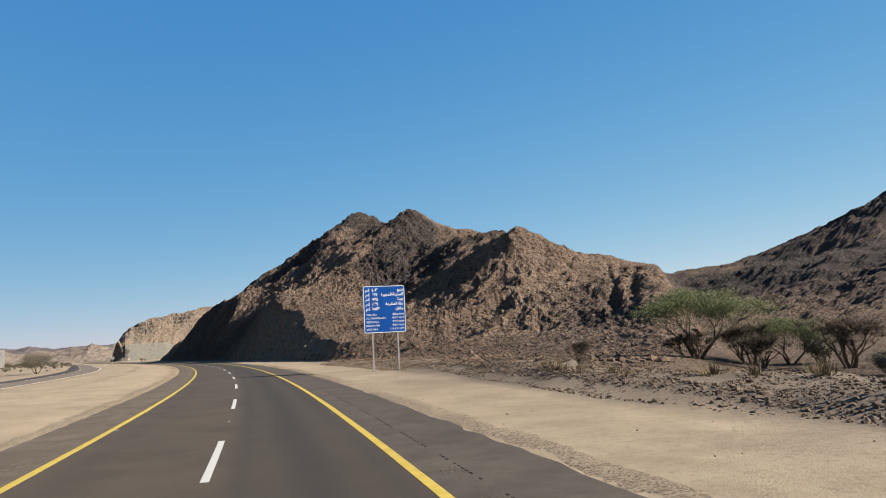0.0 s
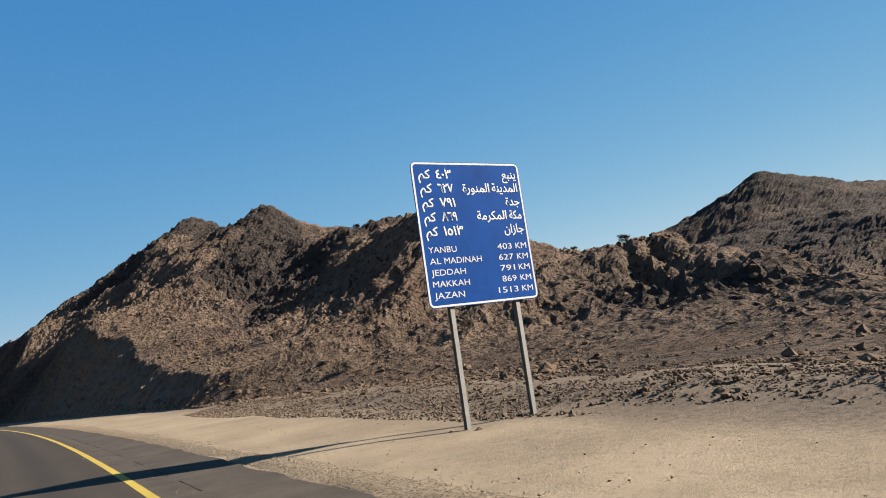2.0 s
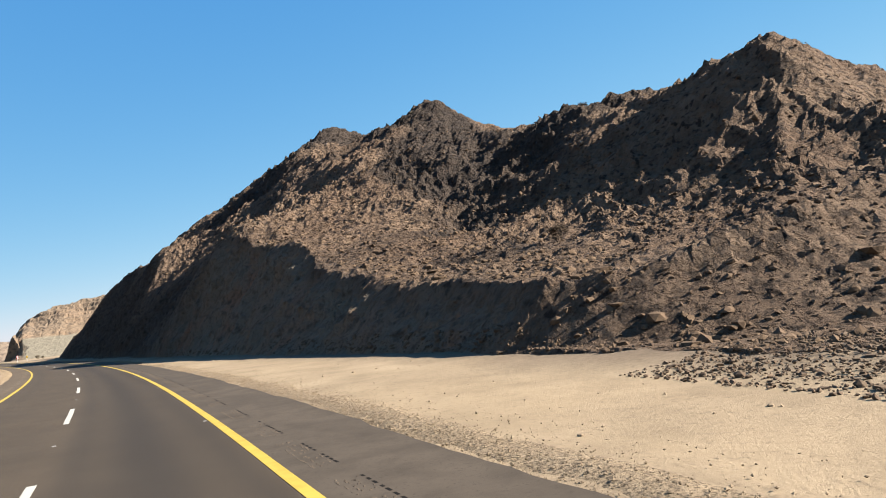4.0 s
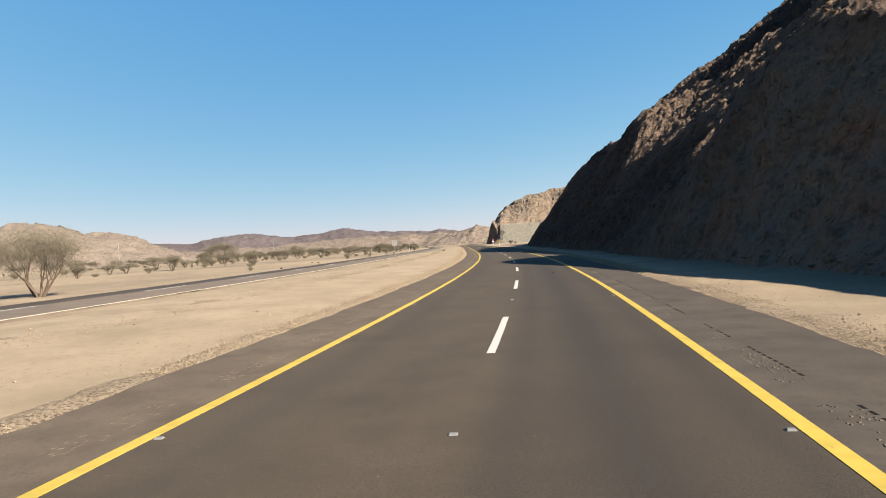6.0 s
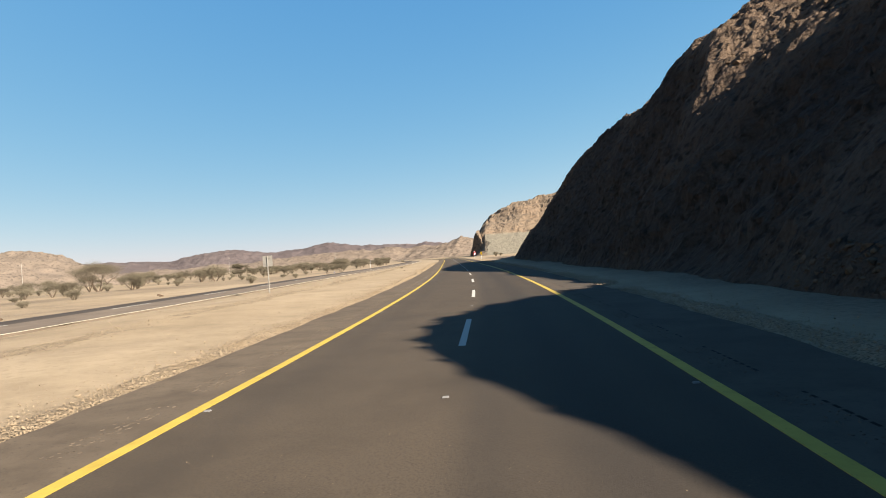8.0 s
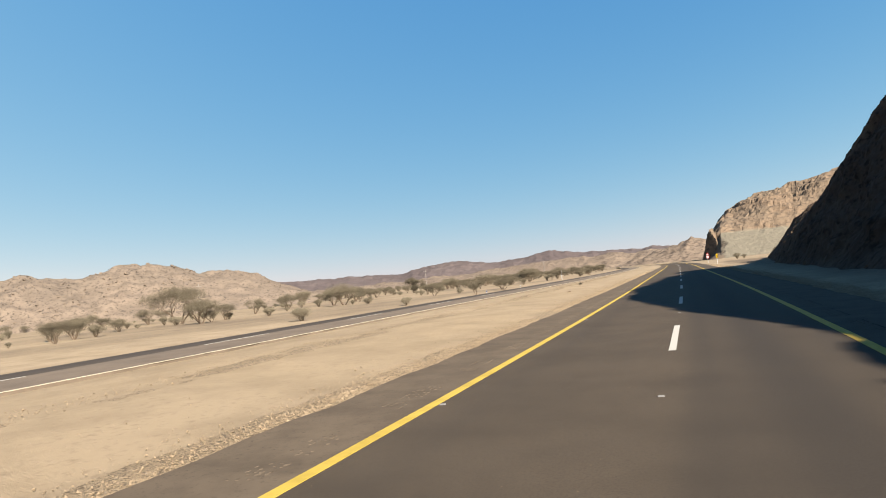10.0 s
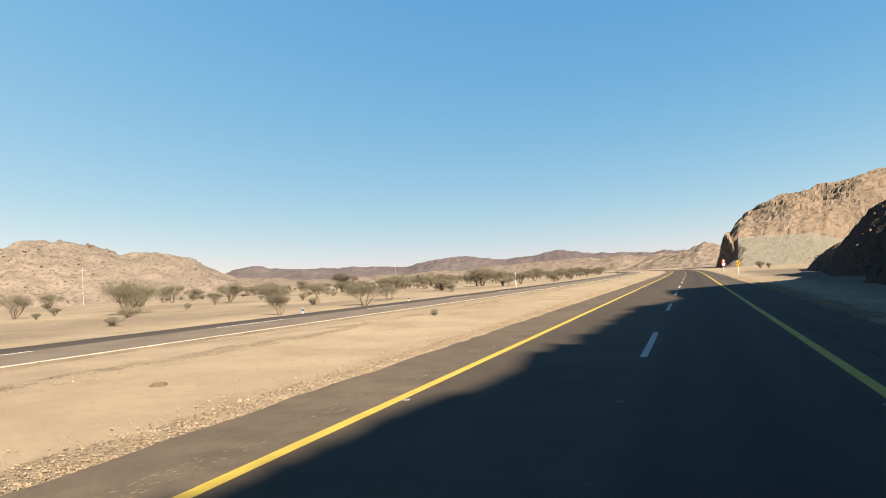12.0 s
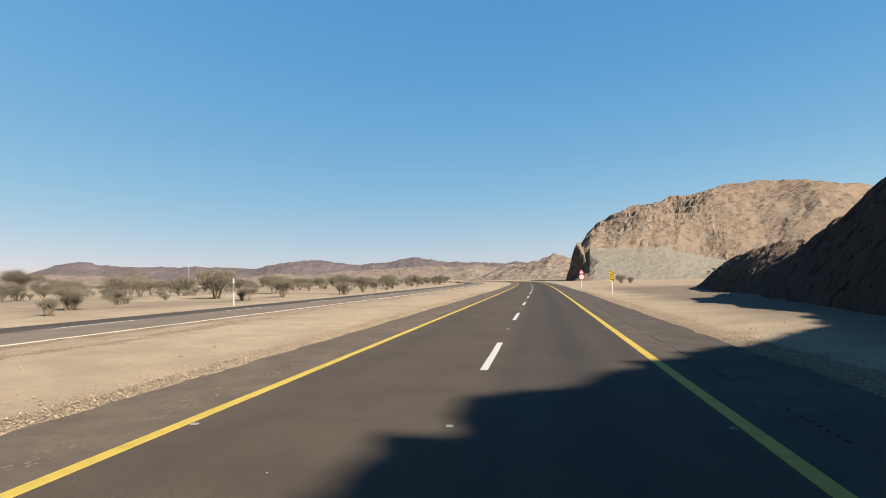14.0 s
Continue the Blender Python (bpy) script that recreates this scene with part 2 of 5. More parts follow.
def tube(bm, p, q, r0, r1, n=8):
    d = Vector(q) - Vector(p)
    m = Matrix.Translation((Vector(p) + Vector(q)) / 2) @ d.to_track_quat("Z", "Y").to_matrix().to_4x4()
    return bmesh.ops.create_cone(bm, cap_ends=True, segments=n, radius1=r0, radius2=r1, depth=d.length, matrix=m)


def grid_faces(nu, nv):
    i = np.arange(nu * nv).reshape(nu, nv)
    return np.stack([i[:-1, :-1].ravel(), i[1:, :-1].ravel(), i[1:, 1:].ravel(), i[:-1, 1:].ravel()], -1)


def vnoise(p, seed=0):
    """Smooth value noise in -1..1 at the points p (n, 2 or 3)."""
    p = np.asarray(p, dtype=np.float64)
    i = np.floor(p).astype(np.int64)
    f = p - i
    f = f * f * (3 - 2 * f)
    dim = p.shape[1]
    out = np.zeros(len(p))
    for c in range(2 ** dim):
        w = np.ones(len(p))
        h = np.full(len(p), seed * 974634777 + 12345, dtype=np.int64)
        for d in range(dim):
            b = (c >> d) & 1
            w *= f[:, d] if b else 1 - f[:, d]
            h = (h ^ ((i[:, d] + b) * (374761393, 668265263, 1274126177)[d])) * 1103515245 & 0x7FFFFFFF
            h ^= h >> 13
        h = (h * 1274126177) & 0x7FFFFFFF
        out += w * (h / 0x3FFFFFFF - 1)
    return out


def fbm(p, octaves=4, seed=0, gain=0.5):
    out, amp, tot = 0, 1.0, 0.0
    for k in range(octaves):
        out, tot = out + amp * vnoise(p * (2.03 ** k) + 17.3 * k, seed + k), tot + amp
        amp *= gain
    return out / tot


def ridged(p, octaves=4, seed=0, gain=0.55):
    out, amp, tot = 0, 1.0, 0.0
    for k in range(octaves):
        out, tot = out + amp * (1 - 2 * np.abs(vnoise(p * (2.07 ** k) + 9.1 * k, seed + k))), tot + amp
        amp *= gain
    return out / tot


def stones(p, seed=0, fill=0.62):
    """Heights 0..1 of a bed of uneven stones, one to each unit cell of the plane."""
    p = np.asarray(p, dtype=np.float64)
    i = np.floor(p).astype(np.int64)
    out = np.zeros(len(p))
    for dx in (-1, 0, 1):
        for dy in (-1, 0, 1):
            c = i + (dx, dy)
            h = (c[:, 0] * 374761393 + c[:, 1] * 668265263 + seed * 974634777) & 0x7FFFFFFF
            h = ((h ^ (h >> 13)) * 1274126177) & 0x7FFFFFFF
            h ^= h >> 16
            a, b, r = (h & 1023) / 1023, ((h >> 10) & 1023) / 1023, ((h >> 20) & 1023) / 1023
            ang = r * 40
            ux, uy = p[:, 0] - c[:, 0] - a, p[:, 1] - c[:, 1] - b
            vx, vy = ux * np.cos(ang) + uy * np.sin(ang), (uy * np.cos(ang) - ux * np.sin(ang)) * 1.5
            rad = fill * (0.35 + 0.75 * r)
            d = np.maximum(np.abs(vx), np.abs(vy)) * 0.6 + np.hypot(vx, vy) * 0.45
            out = np.maximum(out, np.clip(1.25 - d / rad * 1.25, 0, 0.75 + 0.25 * a) * rad / fill)
    return out


# ---- the line of the highway ----
# curvature (1/km) of the lane line every 40 m
BEND = [0.95, 0.996, 1.045, 1.1, 1.129, 1.19, 1.111, 0.796, 0.316, -0.002, -0.031, 0.044, 0.137, 0.214, 0.277, 0.6, 1.2, 1.4]
S = np.arange(-40, 1000.1, 2.0)
_k = np.interp(S, np.arange(-40, 641, 40.0), BEND) * 1e-3
PSI = np.concatenate([[0], np.cumsum((_k[1:] + _k[:-1]) / 2 * 2.0)])
PSI -= np.interp(0, S, PSI)
_m = (PSI[1:] + PSI[:-1]) / 2
CX = np.concatenate([[0], np.cumsum(-np.sin(_m) * 2.0)])
CY = np.concatenate([[0], np.cumsum(np.cos(_m) * 2.0)])
CX -= np.interp(0, S, CX)
CY -= np.interp(0, S, CY)
HALF, PITCH, FIRST, DASH = 3.66, 16.586, 22.48 - 6 * 16.586, 5.98


def at(s, o):
    """World x, y at s metres along the lane line and o metres to its right."""
    s, o = np.asarray(s, dtype=float), np.asarray(o, dtype=float)
    p = np.interp(s, S, PSI)
    over = np.maximum(s - S[-1], 0) + np.minimum(s - S[0], 0)
    return (np.interp(s, S, CX) - np.sin(p) * over + np.cos(p) * o, np.interp(s, S, CY) + np.cos(p) * over + np.sin(p) * o)


def along(x, y):
    """The reverse of at()."""
    x, y = np.asarray(x, dtype=float), np.asarray(y, dtype=float)
    k = np.zeros(len(x), dtype=int)
    for a in range(0, len(x), 4000):
        d = (x[a:a + 4000, None] - CX[None]) ** 2 + (y[a:a + 4000, None] - CY[None]) ** 2
        k[a:a + 4000] = d.argmin(1)
    p, wx, wy = PSI[k], x - CX[k], y - CY[k]
    return S[k] - np.sin(p) * wx + np.cos(p) * wy, np.cos(p) * wx + np.sin(p) * wy


def other(s):
    """Offset of the far carriageway's near edge line."""
    return np.interp(s, [-40, 60, 150, 250, 300, 360, 420, 560, 800], [-24, -22, -20.6, -20.2, -19.2, -16.4, -15.2, -15, -15])


def toe(s):
    return np.interp(s, [-60, 40, 100, 130, 165, 200, 270, 340, 420, 700], [19, 18, 17.5, 16.2, 13.2, 11, 11, 12.5, 13, 13])


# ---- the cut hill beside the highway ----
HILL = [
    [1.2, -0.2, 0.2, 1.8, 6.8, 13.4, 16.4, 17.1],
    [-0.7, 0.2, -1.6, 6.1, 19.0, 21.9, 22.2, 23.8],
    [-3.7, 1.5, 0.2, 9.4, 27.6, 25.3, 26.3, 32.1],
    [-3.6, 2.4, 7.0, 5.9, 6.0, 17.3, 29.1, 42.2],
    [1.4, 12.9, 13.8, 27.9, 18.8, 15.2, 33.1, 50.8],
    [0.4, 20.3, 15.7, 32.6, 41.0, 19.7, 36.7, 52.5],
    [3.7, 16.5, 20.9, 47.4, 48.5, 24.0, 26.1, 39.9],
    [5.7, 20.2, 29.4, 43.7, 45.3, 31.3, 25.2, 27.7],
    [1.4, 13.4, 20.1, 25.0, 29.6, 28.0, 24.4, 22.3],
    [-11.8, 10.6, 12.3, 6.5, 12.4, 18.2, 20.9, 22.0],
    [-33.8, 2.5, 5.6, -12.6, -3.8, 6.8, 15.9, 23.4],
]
# knolls: x, y, reach, height; and swells along the brow of the cut, every 15 m
KNOLLS = [(33, 286, 14, 14.6), (45, 235, 12, 11.1), (57, 228, 10, -2.3), (52, 149, 19, 13.6), (80, 158, 14, -6.6), (255, 239, 40, 26.1), (200, 235, 30, -6.8), (168, 250, 26, -8.0), (290, 225, 35, 2.4)]
BROW = [2.3, 0.6, -1.7, -2.0, -1.2, 1.3, 1.0, -6.9, -1.7, -3.2, 2.2, 2.3, -1.1, -4.8, 5.8, 1.3, -4.8, -7.2, -1.0, 0.7]
# steepness of the cut, in degrees, every 25 m from 95 m on
STEEP = [45.8, 45.3, 45.0, 52.0, 68.0, 46.8, 58.1, 56.4, 48.9, 54.7, 61.2, 55.0]

# swells and hollows: along the road, out from it, reach, height
SWELLS = [(246, 70, 9, -1.7), (300, 50, 14, -2.5), (335, 42, 10, -1.8), (145, 63, 9, 1.4), (130, 66, 9, -2.7), (117, 60, 8, -2.8), (168, 72, 12, 3.9),
          (265, 45, 12, -0.7), (285, 62, 12, -0.9), (194, 41, 9, 3.0), (119, 67, 9, -2.6), (230, 91, 11, -4.5), (311, 20, 4.5, -3.5), (334, 20, 5, -2.5), (343, 22, 5, 2.2), (405, 24, 11, -2.6), (388, 24, 8, -1.2)]
# the bench: distance along the road, height of its lip, fall towards the road
BENCH = [[110, 120, 128, 145, 153, 165, 173, 182], [2.4, 2.8, 3.6, 5.2, 6.8, 9.6, 11.8, 13.0], [0.10, 0.12, 0.14, 0.18, 0.20, 0.20, 0.20, 0.22]]


def spline_index(u, n):
    i = np.floor(u).astype(int)
    f = u - i
    w = np.stack([(1 - f) ** 3, 3 * f ** 3 - 6 * f ** 2 + 4, -3 * f ** 3 + 3 * f ** 2 + 3 * f + 1, f ** 3], -1) / 6
    return np.clip(np.stack([i - 1, i, i + 1, i + 2], -1), 0, n - 1), w


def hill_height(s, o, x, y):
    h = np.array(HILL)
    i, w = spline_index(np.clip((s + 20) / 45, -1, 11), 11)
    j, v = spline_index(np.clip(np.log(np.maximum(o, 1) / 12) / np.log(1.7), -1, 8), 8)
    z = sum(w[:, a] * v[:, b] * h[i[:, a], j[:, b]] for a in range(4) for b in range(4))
    for kx, ky, r, amp in KNOLLS:
        z = z + amp * np.exp(-np.sqrt((x - kx) ** 2 + (y - ky) ** 2 + 2) / r)
    for k, amp in enumerate(BROW):
        z = z + amp * np.exp(-((s - 105 - 15 * k) / 9) ** 2 - ((o - 21) / 9) ** 2)
    # a scree bench lies behind the brow where the cut begins
    bench = np.interp(s, BENCH[0], BENCH[1]) + np.interp(s, BENCH[0], BENCH[2]) * (o - 20.5)
    w = np.clip((s - 108) / 14, 0, 1) * np.clip((190 - s) / 12, 0, 1) * np.clip((74 - o) / 42, 0, 1) * np.clip((o - 11) / 5, 0, 1)
    w = w * w * (3 - 2 * w)
    z = z * (1 - w) + bench * w
    for ks, ko, r, amp in SWELLS:
        z = z + amp * np.exp(-((s - ks) ** 2 + (o - ko) ** 2) / r ** 2)
    # the flank sets back from the lay-by before the cut begins
    foot = np.interp(s, [60, 75, 100, 110, 118, 126], [40, 34, 31, 24, 18, 15])
    rise = 0.2 + np.maximum(o - foot, 0) * np.interp(s, [100, 112, 122, 130], [0.28, 0.36, 0.9, 3.0])
    z = np.minimum(z, np.where(s < 135, rise, 99))
    # the wash runs back between this hill and the dark mountain behind
    r = ((x - 29) * 97 - (y - 58) * 59) / 113.5
    low = np.clip(r / 10, 0, 1) ** 2 * (3 - 2 * np.clip(r / 10, 0, 1)) * np.clip((185 - o) / 75, 0, 1)
    return z * (1 - low) - 1.2 * low


def off_line(p2, pts):
    """Distance of points from a broken line, and which side they lie on."""
    best, side = np.full(len(p2), 1e9), np.zeros(len(p2))
    for (ax, ay), (bx, by) in zip(pts[:-1], pts[1:]):
        dx, dy = bx - ax, by - ay
        t = np.clip(((p2[:, 0] - ax) * dx + (p2[:, 1] - ay) * dy) / (dx * dx + dy * dy), 0, 1)
        ux, uy = p2[:, 0] - ax - t * dx, p2[:, 1] - ay - t * dy
        d = np.hypot(ux, uy)
        side = np.where(d < best, np.sign(ux * dy - uy * dx) * d, side)
        best = np.minimum(best, d)
    return best, side


def cut_slope(s):
    return np.tan(np.radians(np.interp(s, np.arange(95, 371, 25), STEEP)))


def hill_surface(s, o):
    """x, y, z, crag-and-shade share and lightened cut share of the hill's surface."""
    x, y = at(s, o)
    p2 = np.stack([x, y], -1)
    n = hill_height(s, o, x, y)
    cut = (o - toe(s) - 0.7 * fbm(np.stack([s / 9, o * 0 + 3], -1), 3, 5)) * cut_slope(s)
    high = np.clip((n - 20) / 8, 0, 1)
    far = np.clip((o - 120) / 50, 0, 1)
    spur, _s = off_line(p2, [(55, 119), (52, 108), (47, 96), (40, 86)])
    spur = np.clip(1.5 - spur / 5.0 + 0.5 * fbm(p2 / 5, 3, 13), 0, 1)
    tops, _s = off_line(p2, [(12, 262), (33, 286), (43, 230), (34, 196), (27, 172)])
    tops = np.clip(1.7 - tops / 9.0 + 0.9 * fbm(p2 / 9, 3, 39), 0, 1)
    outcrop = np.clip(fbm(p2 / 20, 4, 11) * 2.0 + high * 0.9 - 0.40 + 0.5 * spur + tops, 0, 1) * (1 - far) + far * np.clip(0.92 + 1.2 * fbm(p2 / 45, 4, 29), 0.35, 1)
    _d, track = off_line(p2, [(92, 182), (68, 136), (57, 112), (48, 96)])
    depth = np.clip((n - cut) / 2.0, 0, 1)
    # the cut face takes the dark tone too, its deep shade put into colour
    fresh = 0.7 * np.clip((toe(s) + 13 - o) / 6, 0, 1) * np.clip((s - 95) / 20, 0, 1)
    crag_shade = np.clip(np.maximum(outcrop, np.maximum(depth, fresh) * (0.22 + 0.6 * np.clip((s - 175) / 30, 0, 1))), 0, 1)
    free = np.clip((n + 0.5) / 5, 0, 1)
    brow = 0.5 + 0.5 * np.clip((o - toe(s) - 14) / 14 + 0.6 * np.clip((s - 180) / 20, 0, 1), 0, 1)
    grow = 1 + 0.5 * far
    wob = np.stack([fbm(p2 / 2.6, 3, 43), fbm(p2 / 2.6, 3, 45)], -1)
    warp = p2 + 7 * np.stack([fbm(p2 / 22, 2, 15), fbm(p2 / 22, 2, 17)], -1)
    gully = np.clip((o - toe(s) - 16) / 22, 0, 1) * (1.7 * (ridged(warp / 24, 3, 19) - 0.25) + 0.8 * (ridged(warp / 9, 3, 27) - 0.25))
    gully = gully * (1 - far) + far * (4.0 * (ridged(warp / 70, 4, 33) - 0.3) + 1.8 * (ridged(p2 / 21, 3, 35) - 0.3) + 0.8 * ridged(p2 / 9, 2, 37) + 1.2 * stones(p2 / 5.5 + wob, 38))
    rocks = (1 - far) * (0.6 * stones(p2 / 3.1 + 0.5 * wob, 3) + 0.7 * stones(p2 / 1.5 + 0.3 + 0.8 * wob, 5) + 0.4 * stones(p2 / 0.9 + wob, 6) + 0.5 * fbm(p2 / 1.4, 2, 7) - 0.8)
    n = n - 0.5 * free * outcrop + free * (1 - 0.4 * far) * gully + free * brow * grow * (
        outcrop * ((1 - 0.6 * far) * (1.5 * (ridged(p2 / 13, 3, 21) - 0.35) + 0.8 * (ridged(p2 / 4.6, 3, 23) - 0.35) + 0.5 * (ridged(p2 / 1.9, 3, 25) - 0.3)) + rocks)
        + (1 - outcrop) * (0.9 * fbm(p2 / 10, 3, 31) + 0.9 * (ridged(p2 / 4.0, 4, 41) - 0.3) + 0.5 * stones(p2 / 2.1 + 0.7 * wob, 7) * np.clip(fbm(p2 / 7, 2, 9) * 4, 0, 1) + 0.42 * stones(p2 / 1.1 + wob, 8) * np.clip(0.5 + 1.6 * fbm(p2 / 4.5, 2, 47), 0, 1.3) + 0.45 * (ridged(p2 / 1.5, 3, 18) - 0.2) - 0.35))
    n = n + 2.2 * np.exp(-((s - 214) / 22) ** 2) * np.clip((o - toe(s) - 2) / 4, 0, 1) * np.clip((50 - o) / 15, 0, 1) * (ridged(p2 / 5, 4, 65) - 0.25)
    n = n - 1.1 * np.exp(-((track - 1.5) / 0.8) ** 2) - 1.1 * np.exp(-((track + 1.3) / 0.8) ** 2)
    z = np.minimum(n, cut)
    p3 = np.stack([x / 3.2, y / 3.2, z / 4.5], -1)
    face = np.stack([s, z * 1.2 + 0.6 * o], -1)
    joint = np.stack([s + 0.35 * z, z * 0.45], -1)
    push = np.clip((n - cut) / 1.5, 0, 1) * np.clip(cut / 2, 0, 1) * (
        0.55 * ridged(p3, 4, 51) + 1.0 * fbm(p3 / 3, 3, 61) + 0.8 * ridged(joint / 3.4, 4, 53) + 0.35 * ridged(joint / 1.3, 3, 55) + 0.22 * stones(face / 2.4 + 0.5 * wob, 12) + 0.2 * stones(face / 1.1 + 0.8 * wob, 14) + 0.25 * fbm(p3 * 3.5, 3, 57) - 0.75)
    a = np.interp(s, S, PSI)
    x, y = x - np.cos(a) * push * 0.85, y - np.sin(a) * push * 0.85
    z = z + push * 0.35
    # paler tones on the nearer cut face brighten its shade through the colour
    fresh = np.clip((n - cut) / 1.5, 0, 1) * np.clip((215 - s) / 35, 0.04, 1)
    return x, y, z, crag_shade, fresh


us = np.concatenate([np.arange(-60, 92, 0.5), np.arange(92, 300, 0.29), np.arange(300, 474, 0.46)])
vs = np.concatenate([np.arange(9.5, 48, 0.3), 48 * np.exp(np.arange(0, 172) * 0.0112)])
gs, go = np.meshgrid(us, vs, indexing="ij")
jit = np.random.default_rng(21)
gs = gs + jit.uniform(-0.36, 0.36, gs.shape) * np.gradient(us)[:, None]
go = go + jit.uniform(-0.36, 0.36, go.shape) * np.gradient(vs)[None, :]
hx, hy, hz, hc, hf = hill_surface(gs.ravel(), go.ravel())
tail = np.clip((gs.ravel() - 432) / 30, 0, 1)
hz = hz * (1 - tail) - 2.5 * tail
hill = mesh_ob("rock_hill", np.stack([hx, hy, hz], -1), grid_faces(len(us), len(vs)), M["rock"], attrs={"crag_shade": hc, "fresh": hf})
tagged(hill, "brown desert hill with dark crags, cut steeply beside the highway", "hill", kind="structure")


# ---- the second hill, cut by the highway further on ----
def second_hill():
    """In its own straight frame: u metres beyond the corner of the cut, w metres to its right."""
    uu = np.arange(-40, 200, 1.0)
    ww = np.concatenate([np.arange(-3, 70, 0.7), 70 * np.exp(np.arange(0, 60) * 0.028)])
    u, w = [q.ravel() for q in np.meshgrid(uu, ww, indexing="ij")]
    a = radians(11.5)
    x = -133.5 - math.sin(a) * u + math.cos(a) * w
    y = 629.0 + math.cos(a) * u + math.sin(a) * w
    p2 = np.stack([x, y], -1)
    crest = np.interp(w, [0, 5, 9, 16, 34, 72, 112, 140, 170, 240, 380], [11, 18, 24, 31, 39, 46.5, 50, 46, 39, 28, 20])
    v = u - 1.7 * np.clip(11 - w, 0, 14)
    rise = np.clip((v - 14 * np.clip((w - 4) / 14, 0, 1) + 6 * fbm(p2 / 25, 2, 3)) / 58, 0, 1)
    bench = np.clip((u + 22) / 32, 0, 1) * 14 * np.clip((98 - w) / 55, 0, 1) * np.clip((w - 3) / 8, 0, 1)
    body = np.where(rise > 0, 10 + (crest - 10) * np.sin(rise * math.pi / 2), -6 + 14 * np.clip((v + 2) / 16, 0, 1)) * np.clip((190 - u) / 80, 0, 1)
    edge = np.clip((19 - w - 2 * fbm(p2 / 5, 2, 6)) / 14, 0, 1) ** 1.3 * np.clip((v + 3) / 4, 0, 1) * 19 * np.clip((120 - u) / 60, 0, 1)
    n = np.maximum(np.maximum(bench, body), edge)
    fill = np.clip((bench + 1.0 - n) + 0.4, 0, 1) * np.clip((w - 9 - 3 * fbm(p2 / 6, 2, 5)) / 3, 0, 1)
    rock = (1 - fill) * np.clip(n / 6, 0, 1)
    wob = np.stack([fbm(p2 / 9, 3, 43), fbm(p2 / 9, 3, 45)], -1)
    n = n + rock * (0.8 * (ridged(p2 / 19, 3, 71) - 0.3) + 3.0 * fbm(p2 / 30, 3, 73) + 0.7 * stones(p2 / 8 + wob, 17) + 0.7 * stones(p2 / 4.6 + wob, 15) + 0.6 * stones(p2 / 2.4 + wob, 16) + 0.6 * (ridged(np.stack([x / 9, y / 9, n / 4], -1), 3, 75) - 0.3) - 1.1) + fill * 0.25 * fbm(p2 / 3, 3, 77)
    # ledges where harder beds stand proud
    n = n + rock * 0.75 * np.sin(n * 1.5 + 5 * fbm(p2 / 30, 2, 79)) * np.clip(0.4 + 1.5 * fbm(p2 / 14, 2, 81), 0, 1)
    cut = (w - 0.8 * fbm(np.stack([u / 7, u * 0], -1), 2, 8)) * math.tan(radians(73))
    z = np.minimum(n, cut) - 0.5
    side = np.clip((n - cut) / 2, 0, 1) * (1.2 * ridged(np.stack([u / 5, z / 6], -1), 3, 78))
    ob = mesh_ob("cut_hill", np.stack([x - side, y, z], -1), grid_faces(len(uu), len(ww)), M["rock_tan"], attrs={"fill": fill})
    tagged(ob, "sunlit tan hill with a sheer road cut and a grey rubble apron", "hill", kind="structure")


second_hill()


